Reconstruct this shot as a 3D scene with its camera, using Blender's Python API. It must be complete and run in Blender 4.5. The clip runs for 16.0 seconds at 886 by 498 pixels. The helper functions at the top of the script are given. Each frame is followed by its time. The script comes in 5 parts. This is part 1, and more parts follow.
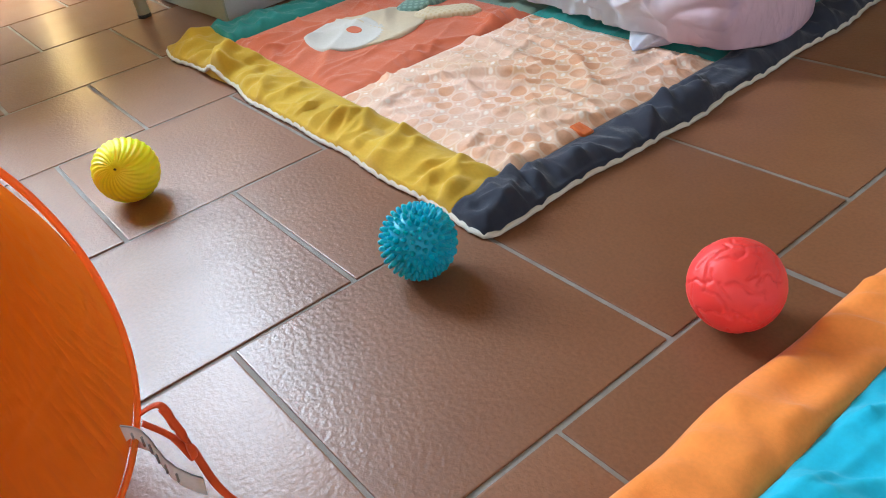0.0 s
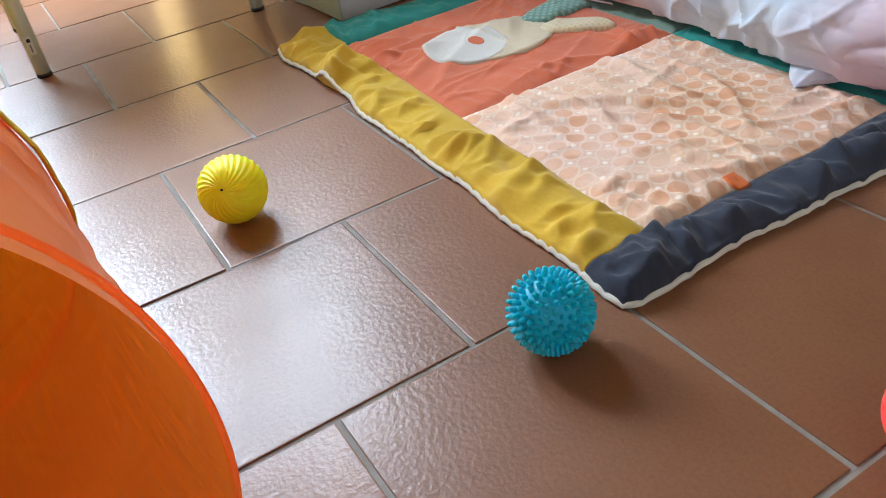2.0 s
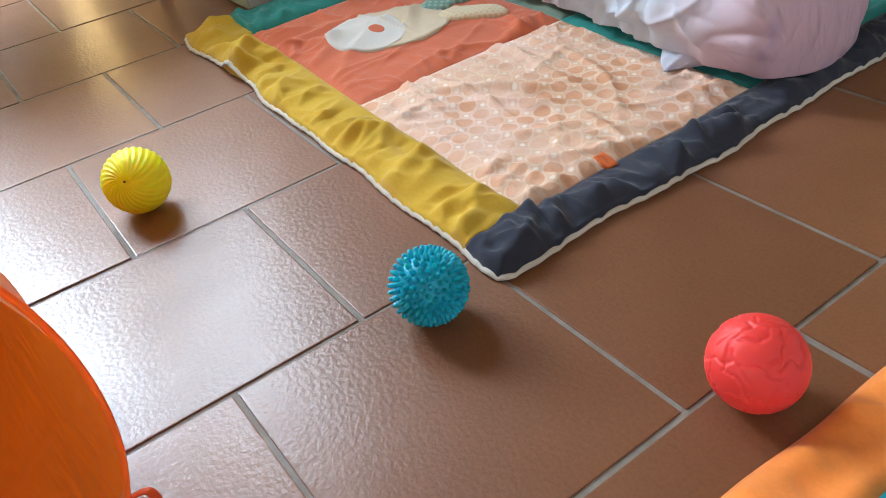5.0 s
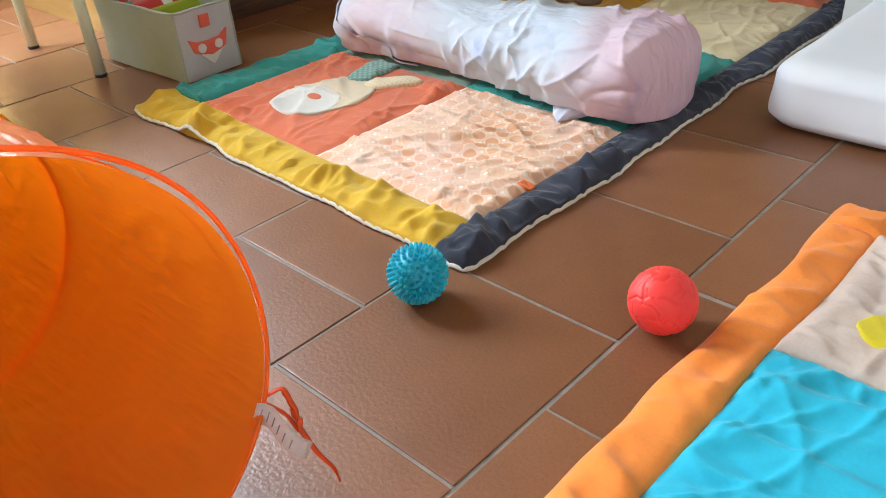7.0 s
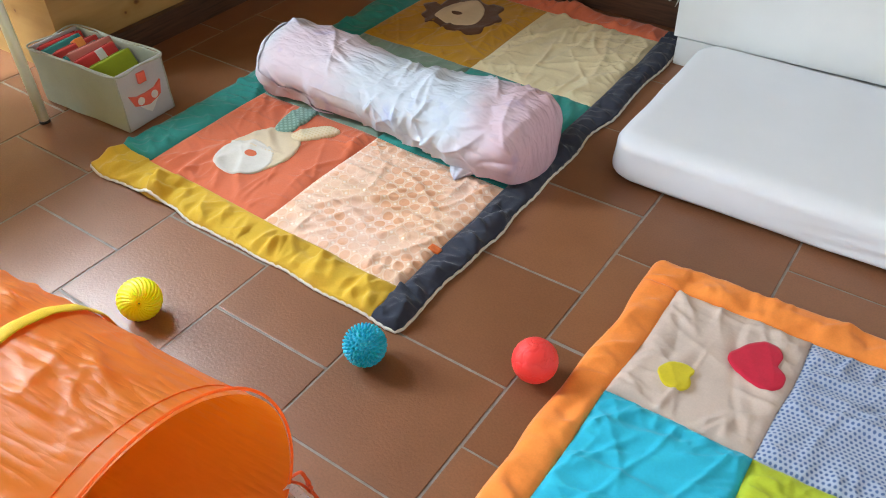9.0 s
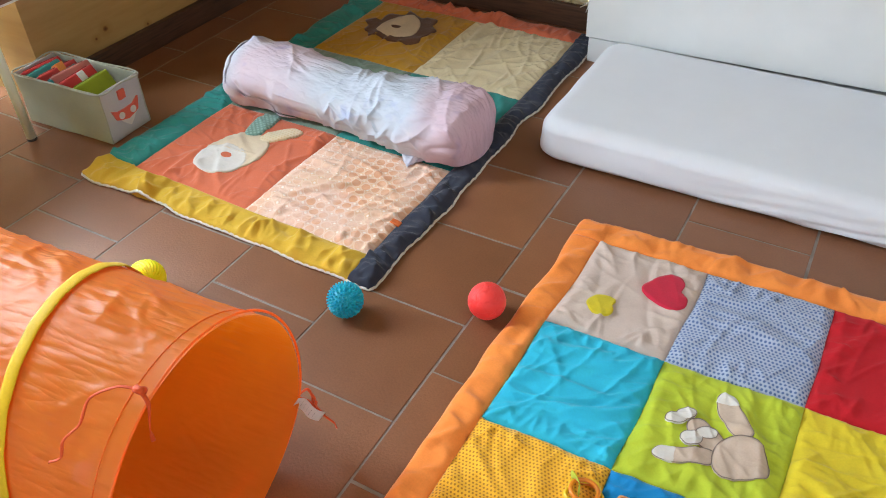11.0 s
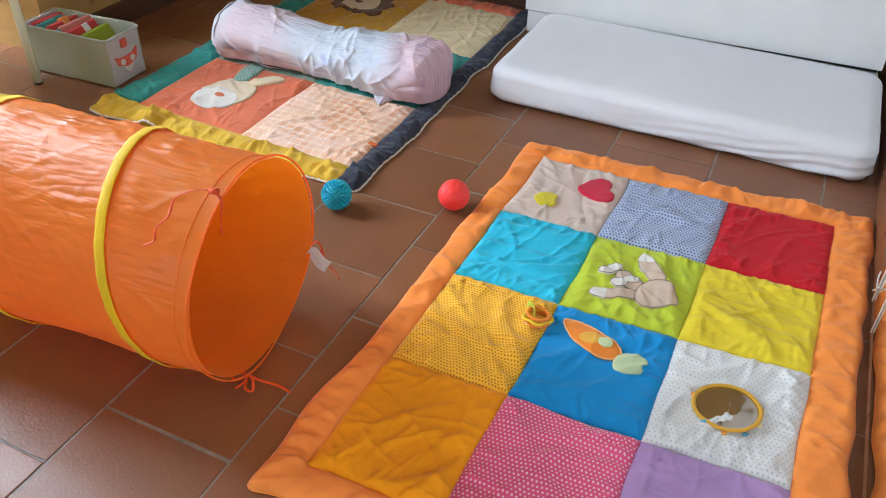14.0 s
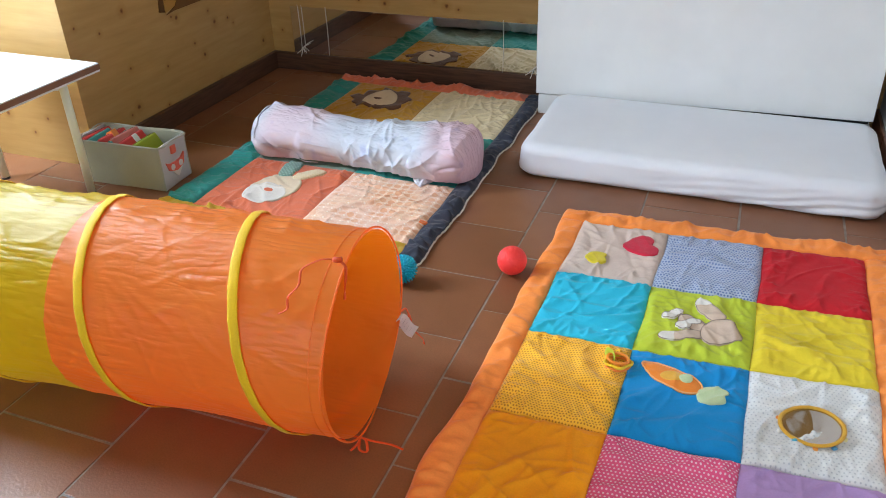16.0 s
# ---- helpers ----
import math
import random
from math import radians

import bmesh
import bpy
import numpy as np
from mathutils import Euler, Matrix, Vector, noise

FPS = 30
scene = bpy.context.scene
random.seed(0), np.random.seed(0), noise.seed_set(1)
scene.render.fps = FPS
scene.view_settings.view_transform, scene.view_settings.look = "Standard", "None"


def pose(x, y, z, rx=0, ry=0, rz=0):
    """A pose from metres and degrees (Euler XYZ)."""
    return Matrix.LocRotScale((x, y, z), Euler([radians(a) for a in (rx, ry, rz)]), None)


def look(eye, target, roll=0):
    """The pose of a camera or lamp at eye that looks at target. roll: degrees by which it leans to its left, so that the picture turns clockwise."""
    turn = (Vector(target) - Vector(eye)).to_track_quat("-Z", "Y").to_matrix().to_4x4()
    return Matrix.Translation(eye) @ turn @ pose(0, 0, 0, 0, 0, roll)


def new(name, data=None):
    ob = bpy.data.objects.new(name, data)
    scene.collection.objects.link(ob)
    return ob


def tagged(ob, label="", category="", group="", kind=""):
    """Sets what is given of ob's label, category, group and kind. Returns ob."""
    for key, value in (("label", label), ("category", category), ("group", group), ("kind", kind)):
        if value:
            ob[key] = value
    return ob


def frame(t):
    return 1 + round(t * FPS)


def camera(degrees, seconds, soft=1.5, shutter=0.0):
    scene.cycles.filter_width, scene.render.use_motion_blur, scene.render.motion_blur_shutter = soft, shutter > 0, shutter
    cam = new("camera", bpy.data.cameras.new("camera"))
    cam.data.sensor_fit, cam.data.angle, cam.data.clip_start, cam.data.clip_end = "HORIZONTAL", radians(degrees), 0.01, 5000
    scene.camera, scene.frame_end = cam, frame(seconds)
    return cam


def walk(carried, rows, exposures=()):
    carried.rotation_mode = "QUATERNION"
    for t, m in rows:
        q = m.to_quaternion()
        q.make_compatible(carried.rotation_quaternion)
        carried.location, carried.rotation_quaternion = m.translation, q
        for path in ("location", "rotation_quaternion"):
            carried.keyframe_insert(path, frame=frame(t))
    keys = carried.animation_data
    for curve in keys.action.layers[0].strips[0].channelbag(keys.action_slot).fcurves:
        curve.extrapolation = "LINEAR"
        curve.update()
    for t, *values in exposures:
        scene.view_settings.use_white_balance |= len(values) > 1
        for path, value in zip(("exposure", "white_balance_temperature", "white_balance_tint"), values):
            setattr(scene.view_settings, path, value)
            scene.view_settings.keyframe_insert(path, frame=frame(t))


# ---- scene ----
cam = camera(58.6, 16.0, 1.0)
PATH = [
    (0, (0.331, -0.445, 0.5), (-1.043, 0.458, -0.638), -9.9),
    (0.5, (0.32, -0.454, 0.5), (-1.067, 0.44, -0.63), -9.3),
    (1, (0.309, -0.452, 0.499), (-1.121, 0.392, -0.616), -10.2),
    (1.5, (0.267, -0.428, 0.504), (-1.185, 0.353, -0.628), -9.8),
    (2, (0.204, -0.412, 0.516), (-1.269, 0.31, -0.628), -9.6),
    (2.5, (0.195, -0.412, 0.531), (-1.293, 0.262, -0.623), -10.1),
    (3, (0.188, -0.402, 0.523), (-1.297, 0.279, -0.631), -9.5),
    (3.5, (0.202, -0.392, 0.53), (-1.26, 0.31, -0.639), -9.4),
    (4, (0.227, -0.385, 0.541), (-1.196, 0.352, -0.656), -9.5),
    (4.2, (0.238, -0.382, 0.545), (-1.165, 0.373, -0.664), -9.6),
    (6.3, (0.354, -0.499, 0.572), (-0.945, 0.514, -0.562), -5.9),
    (6.5, (0.365, -0.536, 0.587), (-0.91, 0.527, -0.53), -5.6),
    (7, (0.39, -0.67, 0.626), (-0.817, 0.513, -0.445), -4.4),
    (7.5, (0.442, -0.743, 0.66), (-0.685, 0.514, -0.413), -3.7),
    (8, (0.467, -0.735, 0.835), (-0.596, 0.517, -0.307), -3.3),
    (8.5, (0.457, -0.757, 1.052), (-0.534, 0.431, -0.215), -3.3),
    (9, (0.449, -0.805, 1.129), (-0.438, 0.42, -0.179), -1.5),
    (9.2, (0.46, -0.827, 1.117), (-0.411, 0.422, -0.18), -1.3),
    (11.3, (0.603, -1.129, 1.246), (-0.146, 0.221, -0.025), -1.2),
    (11.5, (0.616, -1.16, 1.246), (-0.109, 0.205, -0.023), -0.7),
    (12, (0.652, -1.252, 1.246), (-0.029, 0.129, -0.031), -0.1),
    (12.5, (0.69, -1.334, 1.262), (0.025, 0.078, 0.01), 0.1),
    (13, (0.713, -1.397, 1.255), (0.041, 0.036, 0.032), 0.5),
    (13.5, (0.729, -1.498, 1.231), (0.076, -0.06, 0.004), 1.7),
    (14, (0.721, -1.576, 1.216), (0.078, -0.125, -0.001), 1.9),
    (14.5, (0.659, -1.651, 1.217), (0.053, -0.173, 0.013), 1.0),
    (15, (0.603, -1.73, 1.221), (0.021, -0.208, 0.063), -0.3),
    (15.5, (0.566, -1.787, 1.221), (-0.034, -0.218, 0.135), -1.0),
    (16, (0.548, -1.814, 1.225), (-0.082, -0.211, 0.208), -1.5),
]
walk(cam, [(t, look(eye, target, roll)) for t, eye, target, roll in PATH],
     exposures=((0.0, 0.54, 6150, 9), (4.2, 0.38, 6250, 10), (7.0, 0.8, 6600, 10), (9.2, 0.68, 6650, 10), (12.5, 0.62, 6450, 13), (16.0, 0.6, 6350, 13)))

# ---- world, daylight and exposure ----
world = bpy.data.worlds.new("sky")
scene.world = world
world.use_nodes = True
wn = world.node_tree
sky = wn.nodes.new("ShaderNodeTexSky")
sky.sky_type, sky.sun_disc = "NISHITA", False
sky.sun_elevation, sky.sun_rotation = radians(48), radians(-120)
wn.links.new(sky.outputs[0], wn.nodes["Background"].inputs[0])
wn.nodes["Background"].inputs[1].default_value = 0.12


def window_light(name, m, width, height, watts, colour):
    """An area lamp in a window's opening; some of these openings are added."""
    lamp = bpy.data.lights.new(name, "AREA")
    lamp.shape, lamp.size, lamp.size_y, lamp.energy, lamp.color = "RECTANGLE", width, height, watts, colour
    ob = new(name, lamp)
    ob.matrix_world = m
    return ob


WEST, EAST, SOUTH, NORTH, CEIL = -2.7, 1.09, -4.0, 1.56, 2.9
DAY = (0.7, 0.857, 1.0)
window_light("daylight_west", look((WEST + 0.05, -0.6, 1.5), (0, -0.6, 0.5)), 0.46, 1.2, 68, DAY)
window_light("daylight_west_low", look((WEST + 0.05, -0.6, 0.62), (0, -0.6, 0.62)), 0.4, 0.5, 3.2, DAY)
# added warm lamp, makes the yellow streak on the floor by the table
window_light("streak_lamp", look((WEST + 0.05, 0.1, 0.42), (0, 0.0, 0.3)), 0.075, 0.44, 0.75, (1.0, 0.66, 0.2))
window_light("daylight_end", look((-2.22, 0.25, 1.55), (-1.5, -1.5, 0.3)), 0.75, 1.2, 54, DAY)
# added fill for the south-facing sides, from a window out of view
window_light("fill_south", look((-0.4, SOUTH + 0.06, 1.55), (-0.4, 0, 1.1)), 2.4, 1.5, 30, DAY)


# ---- materials ----
class Nodes:
    """A short way to wire a material."""

    def __init__(self, name, colour, rough=0.8, metal=0.0):
        self.m = bpy.data.materials.new(name)
        self.m.use_nodes = True
        self.t = self.m.node_tree
        self.b = self.t.nodes["Principled BSDF"]
        self.b.inputs["Base Color"].default_value = (*colour, 1)
        self.b.inputs["Roughness"].default_value = rough
        self.b.inputs["Metallic"].default_value = metal
        self.where = None

    def node(self, kind, **values):
        n = self.t.nodes.new(kind)
        for k, v in values.items():
            n.inputs[k].default_value = v
        return n

    def link(self, a, b):
        self.t.links.new(a, b)

    def place(self):
        if self.where is None:
            self.where = self.t.nodes.new("ShaderNodeTexCoord").outputs["Object"]
        return self.where

    def stretched(self, scale, turn=0.0):
        mp = self.t.nodes.new("ShaderNodeMapping")
        mp.inputs["Scale"].default_value = scale
        mp.inputs["Rotation"].default_value = (0, 0, turn)
        self.link(self.place(), mp.inputs[0])
        return mp.outputs[0]

    def noise(self, scale, detail=4.0, rough=0.55, at=None):
        n = self.node("ShaderNodeTexNoise", Scale=scale, Detail=detail, Roughness=rough)
        self.link(at if at is not None else self.place(), n.inputs["Vector"])
        return n.outputs["Fac"]

    def ridges(self, scale, turn=0.0, squeeze=2.2):
        """Thin wandering crease lines, longer one way than the other."""
        n = self.node("ShaderNodeTexNoise", Scale=scale, Detail=2.0, Roughness=0.4)
        n.noise_type = "RIDGED_MULTIFRACTAL"
        n.inputs["Distortion"].default_value = 0.4
        self.link(self.stretched((1, squeeze, 1), turn), n.inputs["Vector"])
        return n.outputs["Fac"]

    def billows(self, scale, turn=0.0, squeeze=2.2, detail=3.0):
        """Crumpled cloth: soft bulges that meet in sharp crease lines."""
        n = self.noise(scale, detail, 0.5, self.stretched((1, squeeze, 1), turn))
        return self.math("ABSOLUTE", self.math("SUBTRACT", n, 0.5))

    def ramp(self, fac, stops):
        r = self.t.nodes.new("ShaderNodeValToRGB")
        while len(r.color_ramp.elements) < len(stops):
            r.color_ramp.elements.new(0.5)
        for e, (pos, c) in zip(r.color_ramp.elements, stops):
            e.position, e.color = pos, (*c, 1)
        self.link(fac, r.inputs[0])
        return r.outputs[0]

    def math(self, op, a, b=0.0):
        n = self.t.nodes.new("ShaderNodeMath")
        n.operation = op
        for k, v in enumerate((a, b)):
            if isinstance(v, (int, float)):
                n.inputs[k].default_value = v
            else:
                self.link(v, n.inputs[k])
        return n.outputs[0]

    def mix(self, fac, a, b, how="MIX"):
        n = self.t.nodes.new("ShaderNodeMix")
        n.data_type, n.blend_type = "RGBA", how
        for k, v in ((0, fac), (6, a), (7, b)):
            if isinstance(v, (int, float)):
                n.inputs[k].default_value = v
            elif isinstance(v, tuple):
                n.inputs[k].default_value = (*v, 1)
            else:
                self.link(v, n.inputs[k])
        return n.outputs[2]

    def colour(self, out):
        self.link(out, self.b.inputs["Base Color"])

    def bump(self, out, depth, strength=1.0):
        n = self.node("ShaderNodeBump", Strength=strength, Distance=depth)
        self.link(out, n.inputs["Height"])
        old = self.b.inputs["Normal"].links
        if old:
            self.link(old[0].from_socket, n.inputs["Normal"])
        self.link(n.outputs[0], self.b.inputs["Normal"])

    def dots(self, pitch, radius, soft=0.15, stagger=True, turn=0.0, shift=0.0):
        """1 inside round dots on a grid of that pitch."""
        mp = self.stretched((1 / pitch, 1 / pitch, 0), turn)
        sep = self.t.nodes.new("ShaderNodeSeparateXYZ")
        self.link(mp, sep.inputs[0])
        x, y = sep.outputs[0], sep.outputs[1]
        if shift:
            x, y = self.math("ADD", x, shift), self.math("ADD", y, shift)
        if stagger:
            row = self.math("MULTIPLY", self.math("MODULO", self.math("FLOOR", self.math("ADD", y, 1000.0)), 2.0), 0.5)
            x = self.math("ADD", x, row)
        fx = self.math("SUBTRACT", self.math("FRACT", x), 0.5)
        fy = self.math("SUBTRACT", self.math("FRACT", y), 0.5)
        d = self.math("SQRT", self.math("ADD", self.math("MULTIPLY", fx, fx), self.math("MULTIPLY", fy, fy)))
        n = self.t.nodes.new("ShaderNodeMapRange")
        n.inputs[1].default_value, n.inputs[2].default_value = radius + soft * radius, radius - soft * radius
        self.link(d, n.inputs[0])
        return n.outputs[0]


def shade(c, k):
    return tuple(min(1.0, v * k) for v in c)


def hash_turn(name):
    return (sum(ord(c) for c in name) % 31) / 10


def cloth_material(name, colour, sheen=0.3, rough=0.9, weave=900.0, pattern=None, relief=0.0006, creases=()):
    """Woven or brushed fabric: faded patches, lint, fine weave relief."""
    n = Nodes(name, colour, rough)
    broad = n.ramp(n.noise(6.0, 3), [(0.3, shade(colour, 0.9)), (0.7, shade(colour, 1.07))])
    if pattern:
        broad = pattern(n, broad)
    fine = n.ramp(n.noise(260.0, 2), [(0.3, (0.93, 0.93, 0.93)), (0.7, (1.0, 1.0, 1.0))])
    n.colour(n.mix(1.0, broad, fine, "MULTIPLY"))
    n.b.inputs["Sheen Weight"].default_value = sheen
    n.b.inputs["Sheen Roughness"].default_value = 0.4
    n.b.inputs["Specular IOR Level"].default_value = 0.2
    n.bump(n.noise(weave, 2), relief, 0.5)
    n.bump(n.noise(24.0, 2), 0.004, 0.3)
    for size, depth, strength in creases:
        n.bump(n.billows(size, hash_turn(name)), depth, strength)
    return n.m


def dotted(dot_colour, pitch, radius, **more):
    return lambda n, base: n.mix(n.dots(pitch, radius, **more), base, dot_colour)


def plastic(name, colour, rough=0.4):
    n = Nodes(name, colour, rough)
    n.colour(n.ramp(n.noise(5.0, 3), [(0.3, shade(colour, 0.96)), (0.7, shade(colour, 1.03))]))
    n.bump(n.noise(700.0, 2), 0.0002, 0.25)
    return n.m


def soft_rubber(name, colour, rough, weight=0.6, depth=0.02):
    """Soft rubber through which a little light scatters."""
    m = plastic(name, colour, rough)
    b = m.node_tree.nodes["Principled BSDF"]
    b.inputs["Subsurface Weight"].default_value = weight
    b.inputs["Subsurface Radius"].default_value = (1.0, 0.7, 0.4)
    b.inputs["Subsurface Scale"].default_value = depth
    return m


def tile_material():
    n = Nodes("glazed_clay_tile", (0.2, 0.085, 0.04), 0.3)
    info = n.t.nodes.new("ShaderNodeObjectInfo")
    per = n.ramp(info.outputs["Random"], [(0.0, (0.2, 0.077, 0.031)), (0.5, (0.226, 0.089, 0.037)), (1.0, (0.252, 0.101, 0.043))])
    at = n.t.nodes.new("ShaderNodeNewGeometry").outputs["Position"]
    cloud = n.ramp(n.noise(5.0, 3, at=at), [(0.3, (0.9, 0.88, 0.86)), (0.7, (1.07, 1.07, 1.06))])
    specks = n.ramp(n.noise(260.0, 2, at=at), [(0.35, (0.9, 0.9, 0.9)), (0.6, (1.03, 1.03, 1.03))])
    n.colour(n.mix(1.0, n.mix(1.0, per, cloud, "MULTIPLY"), specks, "MULTIPLY"))
    n.link(n.ramp(n.noise(11.0, 4, at=at), [(0.3, (0.46, 0.46, 0.46)), (0.75, (0.54, 0.54, 0.54))]), n.b.inputs["Roughness"])
    n.b.inputs["Specular IOR Level"].default_value = 0.5
    n.bump(n.noise(170.0, 3, at=at), 0.0014, 0.45)
    n.bump(n.noise(5.0, 1, at=at), 0.004, 0.2)
    # a thin worn glaze over the clay
    n.b.inputs["Coat Weight"].default_value = 0.4
    n.b.inputs["Coat Roughness"].default_value = 0.17
    n.link(n.b.inputs["Normal"].links[0].from_socket, n.b.inputs["Coat Normal"])
    return n.m


def grout_material():
    n = Nodes("grey_grout", (0.36, 0.35, 0.33), 0.75)
    n.colour(n.ramp(n.noise(30.0, 5), [(0.3, (0.19, 0.16, 0.135)), (0.7, (0.31, 0.28, 0.25))]))
    n.bump(n.noise(500.0, 3), 0.001, 0.5)
    return n.m


def wood_panel_material():
    """Honey-coloured spruce panel with long grain along z and scattered brown knots."""
    n = Nodes("spruce_panel", (0.62, 0.4, 0.17), 0.45)
    sep = n.t.nodes.new("ShaderNodeSeparateXYZ")
    n.link(n.place(), sep.inputs[0])
    flat = n.t.nodes.new("ShaderNodeCombineXYZ")
    n.link(n.math("ADD", sep.outputs[0], sep.outputs[1]), flat.inputs[0])
    n.link(sep.outputs[2], flat.inputs[1])
    along = n.t.nodes.new("ShaderNodeMapping")
    along.inputs["Scale"].default_value = (1.4, 11, 1)
    n.link(flat.outputs[0], along.inputs[0])
    wob = n.noise(3.0, 5, 0.6, at=along.outputs[0])
    base = n.ramp(wob, [(0.25, (0.37, 0.215, 0.066)), (0.5, (0.42, 0.255, 0.085)), (0.75, (0.46, 0.29, 0.105))])
    fac = None
    for size, reach, offset in ((3.1, 0.017, 0.0), (4.6, 0.013, 3.7)):
        vor = n.node("ShaderNodeTexVoronoi", Scale=size)
        vor.voronoi_dimensions = "2D"
        mp = n.t.nodes.new("ShaderNodeMapping")
        mp.inputs["Location"].default_value = (offset, offset * 0.6, 0)
        n.link(flat.outputs[0], mp.inputs[0])
        n.link(mp.outputs[0], vor.inputs["Vector"])
        rag = n.math("ADD", vor.outputs["Distance"], n.math("MULTIPLY", n.math("SUBTRACT", n.noise(40.0, 2, at=flat.outputs[0]), 0.5), 0.035))
        dark = n.ramp(rag, [(0.0, (0.16, 0.07, 0.03)), (reach, (0.42, 0.24, 0.12)), (reach + 0.018, (0.86, 0.78, 0.66)), (reach + 0.09, (1, 1, 1))])
        base = n.mix(1.0, base, dark, "MULTIPLY")
    n.colour(base)
    n.bump(n.noise(60.0, 4, at=along.outputs[0]), 0.0004, 0.2)
    return n.m


def dark_wood_material():
    n = Nodes("dark_stained_wood", (0.07, 0.03, 0.015), 0.5)
    at = n.stretched((2, 2, 26))
    n.colour(n.ramp(n.noise(4.0, 5, at=at), [(0.3, (0.04, 0.016, 0.008)), (0.7, (0.11, 0.05, 0.025))]))
    n.bump(n.noise(14.0, 4, at=at), 0.001, 0.4)
    return n.m


def plaster_material():
    n = Nodes("white_plaster", (0.74, 0.72, 0.68), 0.9)
    n.colour(n.ramp(n.noise(3.0, 5), [(0.3, (0.68, 0.66, 0.62)), (0.7, (0.78, 0.76, 0.73))]))
    n.bump(n.noise(90.0, 4), 0.002, 0.3)
    return n.m


def nylon_material(name, colour, through_colour):
    """Thin crinkled nylon that lets light through; its map runs along and round the tunnel."""
    n = Nodes(name, colour, 0.37)
    n.where = n.t.nodes.new("ShaderNodeUVMap").outputs[0]
    n.b.inputs["Specular IOR Level"].default_value = 0.5
    n.colour(n.ramp(n.noise(9.0, 3), [(0.3, shade(colour, 0.92)), (0.7, shade(colour, 1.05))]))
    n.b.inputs["Sheen Weight"].default_value = 0.14
    n.b.inputs["Sheen Roughness"].default_value = 0.35
    patchy = n.ramp(n.noise(5.0, 2), [(0.38, (0.15, 0.15, 0.15)), (0.6, (1, 1, 1))])
    n.bump(n.math("MULTIPLY", n.billows(4.6, 0.75, 4.5, 0.5), patchy), 0.014, 0.5)
    n.bump(n.math("MULTIPLY", n.billows(8.5, -0.3, 5.0, 0.0), patchy), 0.013, 0.5)
    n.bump(n.math("MULTIPLY", n.billows(13.0, 0.7, 4.5, 0.0), patchy), 0.009, 0.5)
    n.bump(n.billows(24.0, 0.6, 4.0, 0.0), 0.003, 0.4)
    n.bump(n.noise(900.0, 2), 0.0002, 0.4)
    tr = n.node("ShaderNodeBsdfTranslucent", Color=(*through_colour, 1))
    mx = n.node("ShaderNodeMixShader", Fac=0.56)
    n.link(n.b.outputs[0], mx.inputs[1])
    n.link(tr.outputs[0], mx.inputs[2])
    n.link(mx.outputs[0], n.t.nodes["Material Output"].inputs["Surface"])
    return n.m


def bolster_material():
    """Washed cotton dyed in broad pink and pale blue bands, with faint blurred prints."""
    n = Nodes("pink_blue_cotton", (0.6, 0.55, 0.6), 0.85)
    sep = n.t.nodes.new("ShaderNodeSeparateXYZ")
    n.link(n.place(), sep.inputs[0])
    along = n.node("ShaderNodeMapRange")
    along.inputs[1].default_value, along.inputs[2].default_value = -1.14, -0.25
    n.link(sep.outputs[0], along.inputs[0])
    wander = n.math("ADD", along.outputs[0], n.math("MULTIPLY", n.math("SUBTRACT", n.noise(4.0, 3), 0.5), 0.4))
    base = n.ramp(wander, [(0.04, (0.56, 0.56, 0.61)), (0.16, (0.63, 0.51, 0.57)), (0.3, (0.61, 0.53, 0.59)), (0.42, (0.56, 0.61, 0.69)), (0.74, (0.55, 0.61, 0.7)), (0.86, (0.63, 0.51, 0.58)), (1.0, (0.65, 0.45, 0.53))])
    blots = n.ramp(n.noise(10.0, 3, 0.55), [(0.57, (1, 1, 1)), (0.72, (0.72, 0.76, 0.96))])
    n.colour(n.mix(1.0, base, blots, "MULTIPLY"))
    n.b.inputs["Specular IOR Level"].default_value = 0.2
    n.bump(n.noise(1200.0, 2), 0.0003, 0.4)
    n.bump(n.billows(7.0, 0.9, 2.6), 0.035, 0.65)
    n.bump(n.billows(11.0, 1.35, 2.4, 0.5), 0.016, 0.6)
    n.bump(n.billows(16.0, -0.4, 2.2), 0.008, 0.5)
    return n.m


def sheet_material():
    n = Nodes("white_jersey_sheet", (0.8, 0.8, 0.82), 0.85)
    n.colour(n.ramp(n.noise(4.0, 3), [(0.3, (0.73, 0.76, 0.81)), (0.7, (0.77, 0.8, 0.85))]))
    n.b.inputs["Specular IOR Level"].default_value = 0.2
    n.bump(n.noise(1100.0, 2), 0.0003, 0.4)
    n.bump(n.noise(12.0, 3), 0.006, 0.25)
    return n.m


TILE, GROUT, SPRUCE, DARKWOOD, PLASTER = tile_material(), grout_material(), wood_panel_material(), dark_wood_material(), plaster_material()
WHITE_BOARD = plastic("white_laminate", (0.74, 0.75, 0.74), 0.45)
SHEET = sheet_material()
BOLSTER = bolster_material()
mirror_nodes = Nodes("acrylic_mirror", (0.86, 0.87, 0.86), 0.02, 1.0)
mirror_nodes.bump(mirror_nodes.noise(3.0, 2), 0.004, 0.08)
MIRROR = mirror_nodes.m
film_nodes = Nodes("crinkled_mirror_film", (0.55, 0.51, 0.47), 0.1, 1.0)
film_nodes.bump(film_nodes.noise(9.0, 1), 0.006, 0.3)
FILM = film_nodes.m
CORD = plastic("clear_cord", (0.7, 0.68, 0.62), 0.3)
# black of rubber and print, also of the shade behind the cabinet front
BLACK_RUBBER_AND_SHADE = plastic("black_rubber_and_shade", (0.02, 0.02, 0.02), 0.6)
